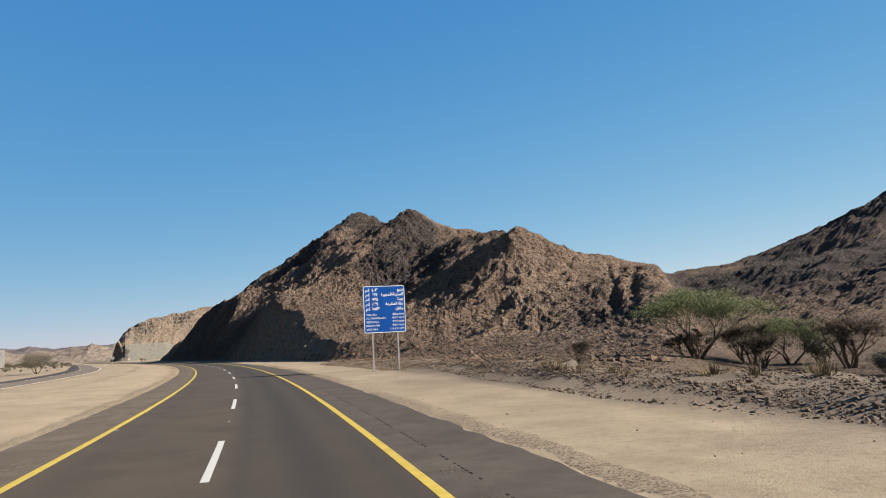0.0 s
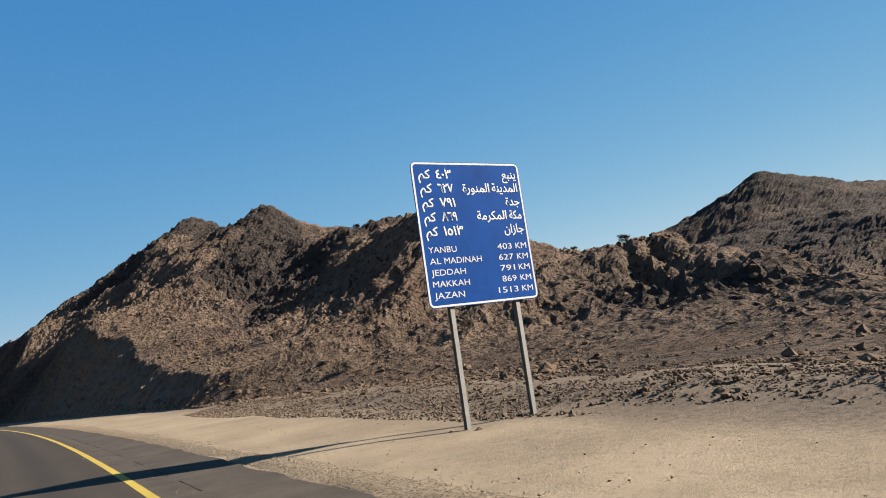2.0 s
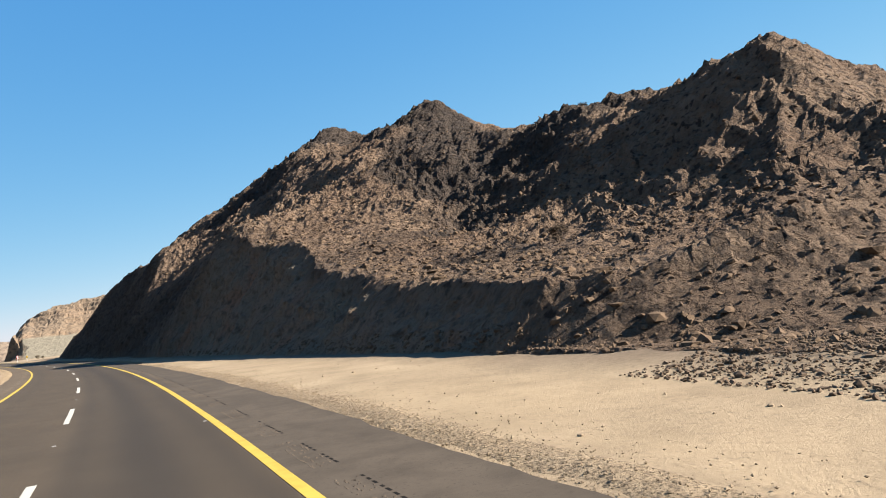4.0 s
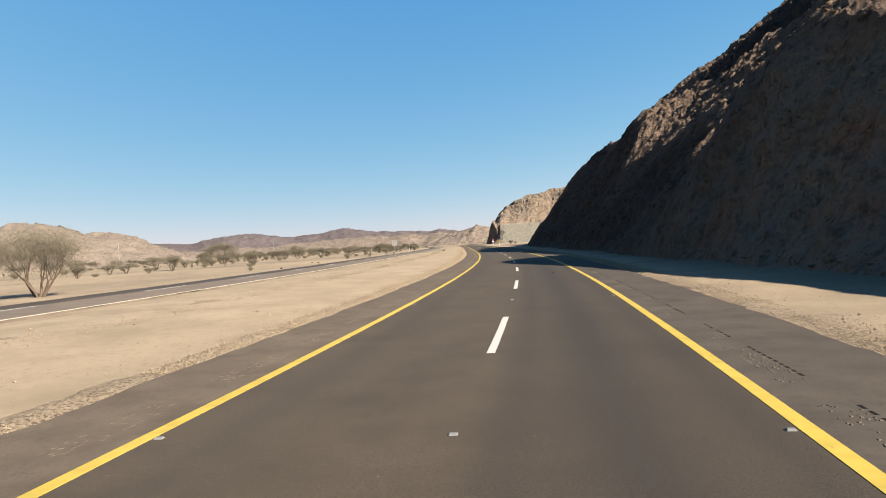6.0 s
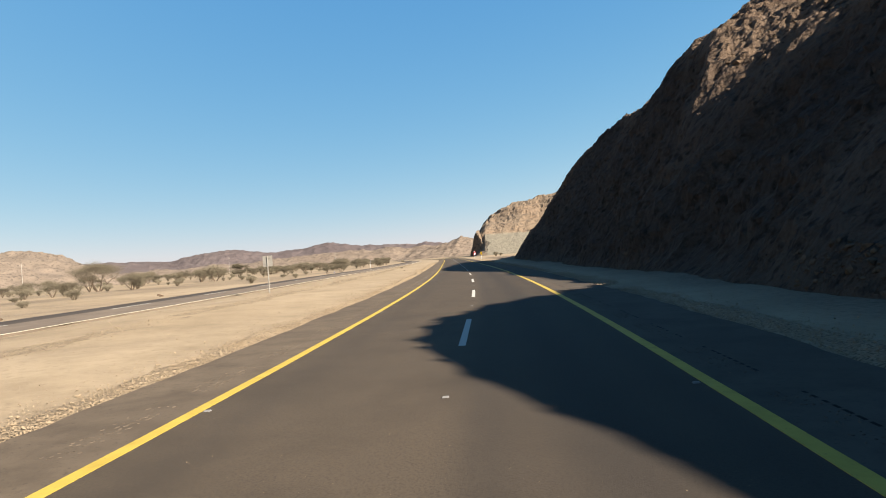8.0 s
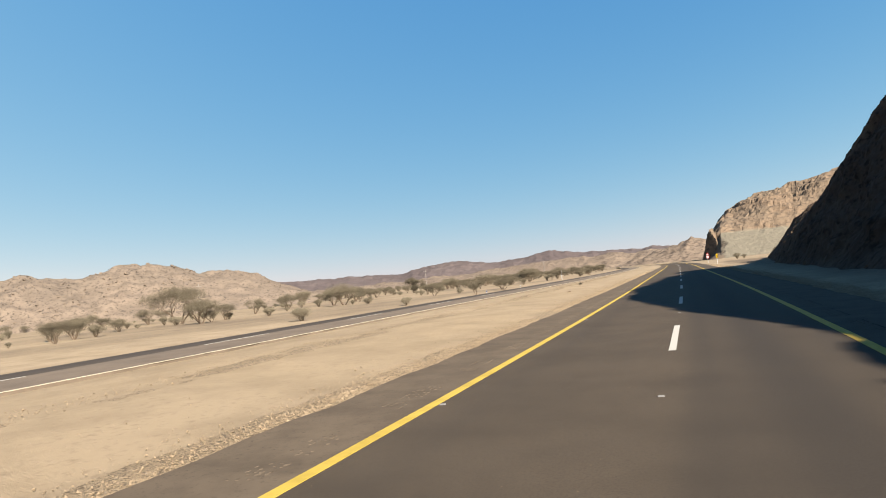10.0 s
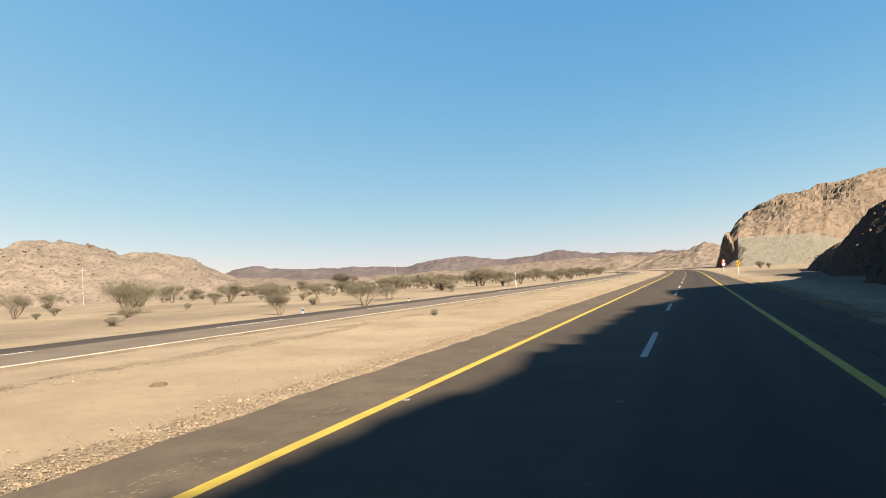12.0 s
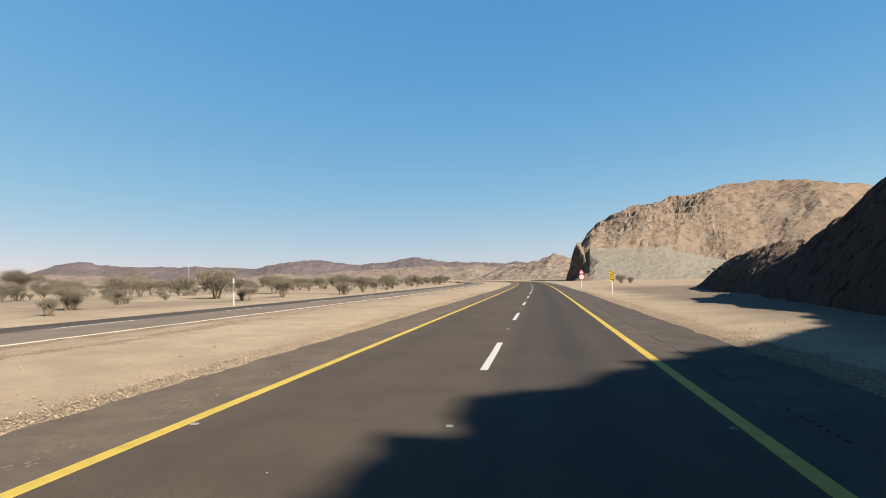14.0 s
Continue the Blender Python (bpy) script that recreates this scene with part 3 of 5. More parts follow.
# ---- ranges in the distance ----
def far_range(name, crest, half, rough, material, label, seed, jag=0.7):
    pts = np.array(crest, dtype=float)
    seg = np.concatenate([[0], np.cumsum(np.hypot(*np.diff(pts[:, :2], axis=0).T))])
    step = max(seg[-1] / 520, 1.6)
    t = np.arange(0, seg[-1], step)
    cx, cy, cz = (np.interp(t, seg, pts[:, k]) for k in range(3))
    cz = cz + rough * jag * (ridged(np.stack([t / (half * 0.45), t * 0 + 2], -1), 3, seed + 6) - 0.45) * np.clip(cz / 12, 0, 1)
    win = np.hanning(max(5, int(half * 1.6 / step) | 1))
    win = win / win.sum()
    pad = len(win) // 2
    tx, ty = (np.convolve(np.pad(np.gradient(q), pad, mode="edge"), win, mode="valid") for q in (cx, cy))
    ln = np.hypot(tx, ty)
    nx, ny = -ty / ln, tx / ln
    v = np.linspace(-1, 1, 91)
    X = cx[:, None] + nx[:, None] * v[None] * half
    Y = cy[:, None] + ny[:, None] * v[None] * half
    p = np.stack([X.ravel(), Y.ravel()], -1)
    drop = (np.abs(v[None]) ** 1.15) * np.ones_like(X)
    H = cz[:, None] * (1 - drop)
    # spurs run down from the crest on both sides, with gullies between
    run = t[:, None] + 0.25 * half * fbm(p / (half * 0.5), 3, seed + 4).reshape(X.shape)
    spurs = ridged(np.stack([(run / (half * 0.34)).ravel(), (v[None] * 0.9 * np.ones_like(X)).ravel()], -1), 4, seed)
    n = (0.95 * spurs + 0.45 * fbm(p / (half * 0.22), 4, seed + 8) + 0.25 * ridged(p / (half * 0.12), 3, seed + 5)) * rough * np.clip(1.25 - np.abs(v[None]), 0, 1).repeat(len(t), 0).ravel()
    Z = H.ravel() + n * (0.5 + 0.5 * np.abs(v[None]).repeat(len(t), 0).ravel()) - 2.0
    Z = Z + stones(p / (half * 0.09), seed) * rough * 0.16 + fbm(p / (half * 0.06), 3, seed + 2) * rough * 0.22
    end = np.clip(np.minimum(t, seg[-1] - t) / (half * 0.9), 0, 1)[:, None] * np.ones_like(X)
    Z = Z * end.ravel() - 4 * (1 - end.ravel())
    ob = mesh_ob(name, np.stack([p[:, 0], p[:, 1], Z], -1), grid_faces(len(t), 91), material, smooth=True)
    tagged(ob, label, "hills", kind="structure")
    return np.stack([p[:, 0], p[:, 1], Z], -1)


far_range("far_range", [(-2300, 1700, 130), (-2019, 2040, 71), (-1940, 2127, 66), (-1868, 2200, 70), (-1790, 2272, 61), (-1723, 2330, 53), (-1607, 2421, 77), (-1511, 2489, 77), (-1405, 2557, 58), (-1313, 2610, 72), (-1234, 2653, 93), (-1122, 2706, 65), (-983, 2763, 64), (-863, 2806, 59), (-600, 2880, 64), (-200, 2950, 51)], 330, 13, M["rock_hazed"], "blue-brown mountain range on the horizon, haze tinted into its rock", 201)
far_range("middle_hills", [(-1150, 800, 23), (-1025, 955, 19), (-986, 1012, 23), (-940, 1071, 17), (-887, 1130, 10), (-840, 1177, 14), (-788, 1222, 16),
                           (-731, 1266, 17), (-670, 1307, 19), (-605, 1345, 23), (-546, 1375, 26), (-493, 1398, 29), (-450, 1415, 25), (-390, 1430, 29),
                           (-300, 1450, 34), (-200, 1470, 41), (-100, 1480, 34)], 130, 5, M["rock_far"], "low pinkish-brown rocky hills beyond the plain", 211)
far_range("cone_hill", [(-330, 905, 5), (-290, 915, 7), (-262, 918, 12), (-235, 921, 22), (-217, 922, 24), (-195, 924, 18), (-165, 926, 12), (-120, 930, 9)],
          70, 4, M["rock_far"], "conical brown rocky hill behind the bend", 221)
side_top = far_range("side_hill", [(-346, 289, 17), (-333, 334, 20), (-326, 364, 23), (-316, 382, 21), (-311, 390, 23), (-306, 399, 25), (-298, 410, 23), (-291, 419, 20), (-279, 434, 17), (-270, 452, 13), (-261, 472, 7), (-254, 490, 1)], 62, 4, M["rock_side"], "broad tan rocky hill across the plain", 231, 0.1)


# ---- the ground, one sheet to the horizon ----
def spread(lo, hi, step, far_lo, far_hi):
    mid = np.arange(lo, hi, step)
    a, b, k = [], [], step
    e = lo
    while e > far_lo:
        k *= 1.12
        e -= k
        a.append(e)
    e, k = mid[-1], step
    while e < far_hi:
        k *= 1.12
        e += k
        b.append(e)
    return np.concatenate([a[::-1], mid, b])


def ground_at(x, y):
    """Height of the sand and how gravelly it is."""
    s, o = along(x, y)
    p = np.stack([x, y], -1)
    oth = other(s)
    clear = np.minimum(np.maximum(o - 6.0, -5.5 - o).clip(-9), np.maximum(o - oth - 0.14, oth - 7.9 - o))
    away = np.clip((clear + 0.2) / 2.5, 0, 1)
    z = -0.10 + away * (0.08 + 0.10 * fbm(p / 7, 3, 81) + 0.05 * fbm(p / 1.9, 2, 83)) + np.clip(clear / 20, 0, 1) * 0.35 * fbm(p / 35, 2, 85)
    z = z + np.where((o < -6) & (o > oth + 1), 0.16 * np.sin(np.clip((-6 - o) / (-6 - oth - 1), 0, 1) * math.pi), 0)
    rub = np.clip((o - toe(s) + 3.5) / 3, 0, 1) * np.clip((s + 20) / 30, 0, 1) * np.clip((470 - s) / 30, 0, 1)
    z = z + rub * (0.30 + 0.35 * ridged(p / 3.5, 3, 87)) * np.clip((130 - s) / 40, 0.25, 1)
    dip = np.clip((o - 21) / 8, 0, 1) * np.clip((260 - s) / 60, 0, 1) * np.clip((300 - o) / 30, 0, 1)
    z = z - 2.3 * dip
    berm = np.exp(-((o - 16.3 - 0.8 * np.sin(s / 7)) / 1.1) ** 2) * np.clip((72 - s) / 12, 0, 1) * np.clip((s - 4) / 10, 0, 1)
    heap = np.exp(-(((s - 52) / 4.5) ** 2 + ((o - 20.5) / 2.2) ** 2))
    z = z + berm * (0.30 + 0.25 * fbm(p / 2.0, 3, 96)) + heap * (0.45 + 0.4 * ridged(p / 2.2, 3, 97))
    drift = np.exp(-((o + 6.15) / 0.45) ** 2) * (0.05 + 0.05 * fbm(p / 2.5, 2, 98)) + np.exp(-((o - 6.9) / 0.5) ** 2) * (0.05 + 0.05 * fbm(p / 2.5, 2, 99))
    z = z + drift
    wash = 1.3 * np.clip((o - 12.5) / 3, 0, 1) * np.clip((95 - s) / 20, 0, 1)
    plain = np.clip((-27 - o) / 6, 0, 1)
    trod = np.clip((o - 7.0) / 3, 0, 1) * np.clip((100 - s) / 30, 0.35, 1)
    g = np.clip(rub * 0.8 + trod * (0.34 + 0.5 * fbm(p / 4, 3, 92)) + wash * (1.0 + 0.3 * fbm(p / 6, 3, 89)) + plain * (0.25 + 0.7 * fbm(p / 18, 3, 91)) + 0.30 * np.clip(fbm(p / 5, 3, 93), 0, 1)
                + heap + 0.6 * berm + 0.55 * np.clip(1 - np.abs(clear - 0.5) / 0.9, 0, 1) * (0.6 + 0.8 * fbm(p / 4, 2, 95)), 0, 1)
    return z, g


gx, gy = spread(-170, 64, 1.5, -4300, 4300), spread(-24, 480, 1.5, -4000, 4600)
X, Y = [a.ravel() for a in np.meshgrid(gx, gy, indexing="ij")]
Z, gravel = ground_at(X, Y)
ground = mesh_ob("ground", np.stack([X, Y, Z], -1), grid_faces(len(gx), len(gy)), M["sand"], smooth=True, attrs={"gravel": gravel})
tagged(ground, "pale tan desert sand with gravel and low undulations", "ground", kind="structure")


# ---- carriageways ----
def strip(name, s0, s1, offs, z, material, label, ragged=None, step=2.0, attr=None, base=None):
    """A slab along the road between offsets, with a skirt down into the ground."""
    s = np.arange(s0, s1 + 0.01, step)
    o = np.array(offs, dtype=float)
    G, O = np.meshgrid(s, np.concatenate([[o[0]], o, [o[-1]]]), indexing="ij")
    O = O.copy()
    if ragged:
        for col, sg in ragged:
            d = 0.15 * fbm(np.stack([s / 1.1, s * 0 + col], -1), 4, 101 + col) + 0.05 * fbm(np.stack([s / 9, s * 0], -1), 2, 105 + col)
            for c in ((0, 1) if sg < 0 else (-1, -2)):
                O[:, c] += d
    if base is not None:
        O = O + base(s)[:, None]
    Zs = np.full(G.shape, z)
    Zs[:, 0] = Zs[:, -1] = z - 0.14
    x, y = at(G.ravel(), O.ravel())
    attrs = {"wheel": attr(G.ravel(), O.ravel())} if attr else None
    ob = mesh_ob(name, np.stack([x, y, Zs.ravel()], -1), grid_faces(*G.shape)[:, ::-1], material, attrs=attrs)
    return tagged(ob, label, "road", kind="structure")


def tracks(s, o):
    w = 0.9 * np.clip((o - 0.15) / 0.5, 0, 1) * np.clip((3.75 - o) / 0.5, 0, 1)
    w = w * (0.75 + 0.25 * np.cos((o - 1.9) * 3.6)) + 0.25 * np.exp(-((o + 2.7) / 0.35) ** 2)
    return np.clip(w + 0.12 * fbm(np.stack([s / 14, o / 0.8], -1), 3, 111), 0, 1)


road = strip("road", -60, 980, np.linspace(-HALF, HALF, 33), 0.030, M["asphalt"], "worn brown-grey two-lane asphalt carriageway curving left", attr=tracks)
strip("shoulder_left", -60, 980, [-5.75, -5.3, -4.6, -HALF], 0.027, M["shoulder"], "dusty asphalt shoulder with a crumbling edge", [(1, -1)], 0.6)
strip("shoulder_right", -60, 980, [HALF, 4.6, 5.6, 6.2], 0.027, M["shoulder_dimmed"], "asphalt shoulder with a crumbling edge, dimmed in its colour", [(2, 1)], 0.6)
road_b = strip("road_opposite", -60, 980, [-7.9, -5.0, -4.9, 0.14], 0.030, M["asphalt_pale"], "narrow worn grey asphalt of the opposite carriageway", [(3, -1), (4, 1)], 1.0, base=other,
               attr=lambda s, o: np.clip((other(s) - 4.9 - o) * 8, 0, 1))


def paint(name, s0, s1, off, width, material, parent, step=2.0, base=None):
    s = np.linspace(s0, s1, max(2, int((s1 - s0) / step) + 1))
    w = 0.008 * fbm(np.stack([s / 0.8, s * 0 + off], -1), 2, 121)
    b = base(s) if base is not None else 0
    x0, y0 = at(s, b + off - width / 2 + w)
    x1, y1 = at(s, b + off + width / 2 + w)
    n = len(s)
    v = np.concatenate([np.stack([x0, y0, np.full(n, 0.031)], -1), np.stack([x0, y0, np.full(n, 0.036)], -1),
                        np.stack([x1, y1, np.full(n, 0.036)], -1), np.stack([x1, y1, np.full(n, 0.031)], -1)])
    i = np.arange(n - 1)
    f = np.concatenate([np.stack([a * n + i, b2 * n + i, b2 * n + i + 1, a * n + i + 1], -1) for a, b2 in ((0, 1), (1, 2), (2, 3))])
    return mesh_ob(name, v, f[:, ::-1], material, parent)


paint("edge_line", -60, 980, -HALF, 0.2, M["yellow"], road)
paint("edge_line", -60, 980, HALF, 0.2, M["yellow"], road)
for k in range(-3, 48):
    s0 = FIRST + PITCH * (k + 6)
    paint("lane_dash", s0, s0 + DASH, 0, 0.16, M["white"], road, 1.0)
paint("edge_line", -60, 980, 0, 0.26, M["pale_line"], road_b, 2.0, other)
for k in range(-2, 40):
    s0 = 4 + PITCH * k
    paint("lane_dash", s0, s0 + DASH, -4.75, 0.17, M["white"], road_b, 2.0, other)

# raised road studs, three across, in every gap
bm = bmesh.new()
v = bmesh.ops.create_cube(bm, size=1, matrix=Matrix.Diagonal((0.10, 0.09, 0.02, 1)))["verts"]
for w in v:
    if w.co.z > 0:
        w.co.x *= 0.8
        w.co.y *= 0.5
stud_me = bpy.data.meshes.new("road_stud")
bm.to_mesh(stud_me)
bm.free()
stud_me.materials.append(M["mud"])
for k in range(-2, 30):
    s0 = FIRST + PITCH * (k + 6) - 5.35
    for off in (-3.47, 0.0, 3.47):
        x, y = at(s0, off)
        ob = new("road_stud", stud_me)
        ob.parent = road
        ob.matrix_basis = pose(float(x), float(y), 0.042, 0, 0, math.degrees(float(np.interp(s0, S, PSI))))

# worn rumble strips in the shoulders: short runs of dark slots with faint ribs beside them
rng = np.random.default_rng(7)
gv, gf, rv, rf = [], [], [], []


def patch(vs_, fs_, s0, s1, o0, o1, z0, z1, skew=0.0):
    q = []
    for zz, a, b in ((z0, 0, 1), (z1, 0.18, 0.82)):
        for u, w in ((a, a), (b, a), (b, b), (a, b)):
            x, y = at(s0 + (s1 - s0) * u + skew * w, o0 + (o1 - o0) * w)
            q.append((float(x), float(y), zz))
    n = len(vs_)
    vs_.extend(q)
    fs_.extend([(n + 4, n + 5, n + 6, n + 7)] + [(n + k, n + (k + 1) % 4, n + 4 + (k + 1) % 4, n + 4 + k) for k in range(4)])


s0 = 4.2
while s0 < 430:
    run = 2.4 + rng.uniform(-0.4, 0.5)
    k = 0
    while k * 0.27 < run:
        a = s0 + k * 0.27
        if rng.random() < 0.85:
            patch(gv, gf, a, a + rng.uniform(0.12, 0.20), 4.50, 4.55, 0.0285, 0.0295)
        if rng.random() < 0.75:
            for _ in range(9):
                q0, q1 = a + rng.uniform(-0.14, 0.14), 4.46 - 0.11 * rng.integers(0, 4) - rng.uniform(0.0, 0.05)
                patch(rv, rf, q0, q0 + rng.uniform(0.02, 0.06), q1, q1 + rng.uniform(0.015, 0.05), 0.0255, 0.034, 0.03)
        if rng.random() < 0.7:
            for _ in range(8):
                q0, q1 = a + 1.1 + rng.uniform(-0.15, 0.15), -4.62 + 0.12 * rng.integers(0, 4) + rng.uniform(0, 0.05)
                patch(rv, rf, q0, q0 + rng.uniform(0.02, 0.06), q1, q1 + rng.uniform(0.015, 0.05), 0.0255, 0.034, 0.03)
        k += 1
    s0 += 4.0
tagged(mesh_ob("rumble_slots", gv, gf, M["groove"]), "dark worn rumble slots along the asphalt shoulder", "rumble strip", kind="stuff")
tagged(mesh_ob("rumble_ribs", rv, rf, M["scab"]), "faint rumble ribs across the asphalt shoulders", "rumble strip", kind="stuff")


# ---- loose stone ----
def ball_mesh(level):
    if level == 0:
        return (np.array([(1, 0, 0), (-1, 0, 0), (0, 1, 0), (0, -1, 0), (0, 0, 1), (0, 0, -1)], dtype=float),
                np.array([(0, 2, 4), (2, 1, 4), (1, 3, 4), (3, 0, 4), (2, 0, 5), (1, 2, 5), (3, 1, 5), (0, 3, 5)]))
    bm = bmesh.new()
    bmesh.ops.create_icosphere(bm, subdivisions=level, radius=1)
    bm.verts.ensure_lookup_table()
    v = np.array([w.co[:] for w in bm.verts])
    f = np.array([[w.index for w in q.verts] for q in bm.faces])
    bm.free()
    return v, f


def scatter(name, centres, sizes, material, label, category, level=1, seed=1, flat=0.7):
    rng = np.random.default_rng(seed)
    bv, bf = ball_mesh(level)
    n = len(centres)
    ang = rng.uniform(0, 6.283, n)
    sc = np.stack([rng.uniform(0.7, 1.3, n), rng.uniform(0.6, 1.1, n), rng.uniform(0.45, 0.9, n) * flat / 0.7], -1) * np.asarray(sizes)[:, None]
    jit = rng.uniform(0.5, 1.25, (n, len(bv), 1))
    v = bv[None] * jit * sc[:, None, :]
    c, s = np.cos(ang)[:, None], np.sin(ang)[:, None]
    v = np.stack([v[..., 0] * c - v[..., 1] * s, v[..., 0] * s + v[..., 1] * c, v[..., 2]], -1) + np.asarray(centres)[:, None, :]
    f = (bf[None] + (np.arange(n) * len(bv))[:, None, None]).reshape(-1, 3)
    ob = mesh_ob(name, v.reshape(-1, 3), f, material)
    return tagged(ob, label, category, kind="stuff")


rng = np.random.default_rng(3)


def gravel_bed(name, o0, o1, label, seed, patchy, start):
    """A low windrow of fine gravel that feathers out into the sand."""
    s = np.arange(0, 432, 0.24)
    o = np.linspace(o0, o1, 11)
    G, O = [a.ravel() for a in np.meshgrid(s, o, indexing="ij")]
    x, y = at(G, O)
    u = (O - o0) / (o1 - o0) * 2 - 1
    wave = fbm(np.stack([G / 6, O / 2], -1), 3, seed)
    body = np.clip(1 - np.abs(u) ** 2, 0, 1) * (0.55 + 0.9 * wave - patchy - 0.6 * np.clip((start - G) / 30, 0, 1))
    z = ground_at(x, y)[0] + 0.045 * np.clip(body, -0.6, 0.8) - 0.06 * np.clip((np.abs(u) - 0.62 - 0.45 * fbm(np.stack([G / 1.3, O / 0.6], -1), 3, seed + 7)) * 4, 0, 1) + 0.012 * fbm(np.stack([G / 0.35, O / 0.35], -1), 2, seed + 3)
    tagged(mesh_ob(name, np.stack([x, y, z], -1), grid_faces(len(s), len(o)), M["gravel"]), label, "gravel", kind="stuff")


gravel_bed("gravel_verge", -5.5, -7.0, "brown fine gravel heaped along the median edge of the pavement", 141, 0.0, 60)
gravel_bed("gravel_verge", 6.0, 7.7, "brown fine gravel along the outer edge of the pavement", 145, 0.05, 80)
gravel_bed("gravel_streak", -14.3, -11.8, "thin gravel streak running along the sandy median", 149, 0.55, 215)
n = 210000
side = rng.random(n) < 0.40
s_ = rng.uniform(45, 400, n)
keep = (fbm(np.stack([s_ / 8, side * 5.0], -1), 3, 131) > -0.5) & (rng.random(n) < np.where(side, np.clip((s_ - 70) / 50, 0.25, 1), np.clip((s_ - 60) / 40, 0.25, 1)))
o_ = np.where(side, 6.12 + rng.gamma(1.6, 0.42, n), -5.68 - rng.gamma(1.7, 0.30, n))
streak = (rng.random(n) < 0.15) & ~side
o_ = np.where(streak, -13.0 + rng.normal(0, 0.55, n) + 0.3 * np.sin(s_ / 23), o_)
x_, y_ = at(s_, o_)
scatter("edge_pebbles", np.stack([x_, y_, ground_at(x_, y_)[0] + 0.042], -1)[keep], (0.011 + rng.exponential(0.0065, n)).clip(0, 0.042)[keep], M["pebble"],
        "loose tan gravel along the crumbling pavement edge", "gravel", 0, 5)
n = 46000
s_ = np.where(rng.random(n) < 0.7, rng.uniform(40, 215, n), rng.uniform(5, 440, n))
o_ = toe(s_) + np.where(rng.random(n) < 0.22, rng.uniform(-2.5, 1.0, n), rng.exponential(30, n))
clump = fbm(np.stack([s_ / 6, o_ / 6], -1), 3, 137)
hx_, hy_, hz_, hc_, hf_ = hill_surface(s_, o_)
ok = (hz_ > 0.1) & ((hill_height(s_, o_, hx_, hy_) < (o_ - toe(s_)) * cut_slope(s_) - 0.3) | (o_ - toe(s_) < 0.8)) & (clump > -0.25)
size = np.where(o_ - toe(s_) < 1.2, 0.5, 1.0) * (0.07 + rng.exponential(0.085, n) * (0.7 + clump.clip(0, 0.6))).clip(0, 0.6)
scatter("hill_boulders", np.stack([hx_, hy_, hz_], -1)[ok], size[ok], M["boulder"],
        "brown angular boulders scattered over the hillside", "boulders", 1, 6)
n = 42000
s_ = rng.uniform(4, 112, n)
o_ = 14.0 + rng.gamma(1.3, 4.5, n) + 2 * fbm(np.stack([s_ / 12, s_ * 0], -1), 2, 135)
on_heap = rng.random(n) < 0.12
s_, o_ = np.where(on_heap, 52 + rng.normal(0, 3.6, n), s_), np.where(on_heap, 20.3 + rng.normal(0, 1.7, n), o_)
x_, y_ = at(s_, o_)
scatter("wash_rubble", np.stack([x_, y_, ground_at(x_, y_)[0] + 0.03], -1), (0.026 + rng.exponential(0.021, n)).clip(0, 0.2), M["rubble"],
        "grey-brown rubble heaped along the wash beside the hill", "rubble", 1, 8)
r3 = np.random.default_rng(17)
s_, o_ = r3.uniform(90, 400, 14000), r3.uniform(-3.5, 3.5, 14000)
keep = fbm(np.stack([s_ / 5, o_ / 1.2], -1), 3, 151) > -0.05
x_, y_ = at(s_, o_)
scatter("road_grit", np.stack([x_, y_, s_ * 0 + 0.031], -1)[keep], (0.003 + r3.exponential(0.0022, 14000)).clip(0, 0.014)[keep], M["pebble"], "pale grit and chippings strewn over the asphalt", "grit", 0, 12)
near = side_top[side_top[:, 2] > 0.5]
spot = near[r3.integers(0, len(near), 6000)] + np.concatenate([r3.uniform(-0.8, 0.8, (6000, 2)), np.zeros((6000, 1))], 1)
clump = fbm(spot[:, :2] / 18, 3, 139) > -0.12
scatter("side_hill_boulders", spot[clump], (0.12 + r3.exponential(0.16, 6000)).clip(0, 0.9)[clump], M["rock_side"], "weathered boulders strewn over the far tan hill", "boulders", 1, 10)
n = 2600
s_ = rng.uniform(20, 430, n)
o_ = np.where(rng.random(n) < 0.4, rng.uniform(-20, -6.5, n), np.where(rng.random(n) < 0.5, rng.uniform(6.6, 14, n), rng.uniform(-60, -28, n)))
x_, y_ = at(s_, o_)
scatter("sand_stones", np.stack([x_, y_, ground_at(x_, y_)[0] + 0.004], -1), (0.012 + rng.exponential(0.014, n)).clip(0, 0.12), M["pebble"],
        "small stones strewn over the sand", "stones", 1, 9)


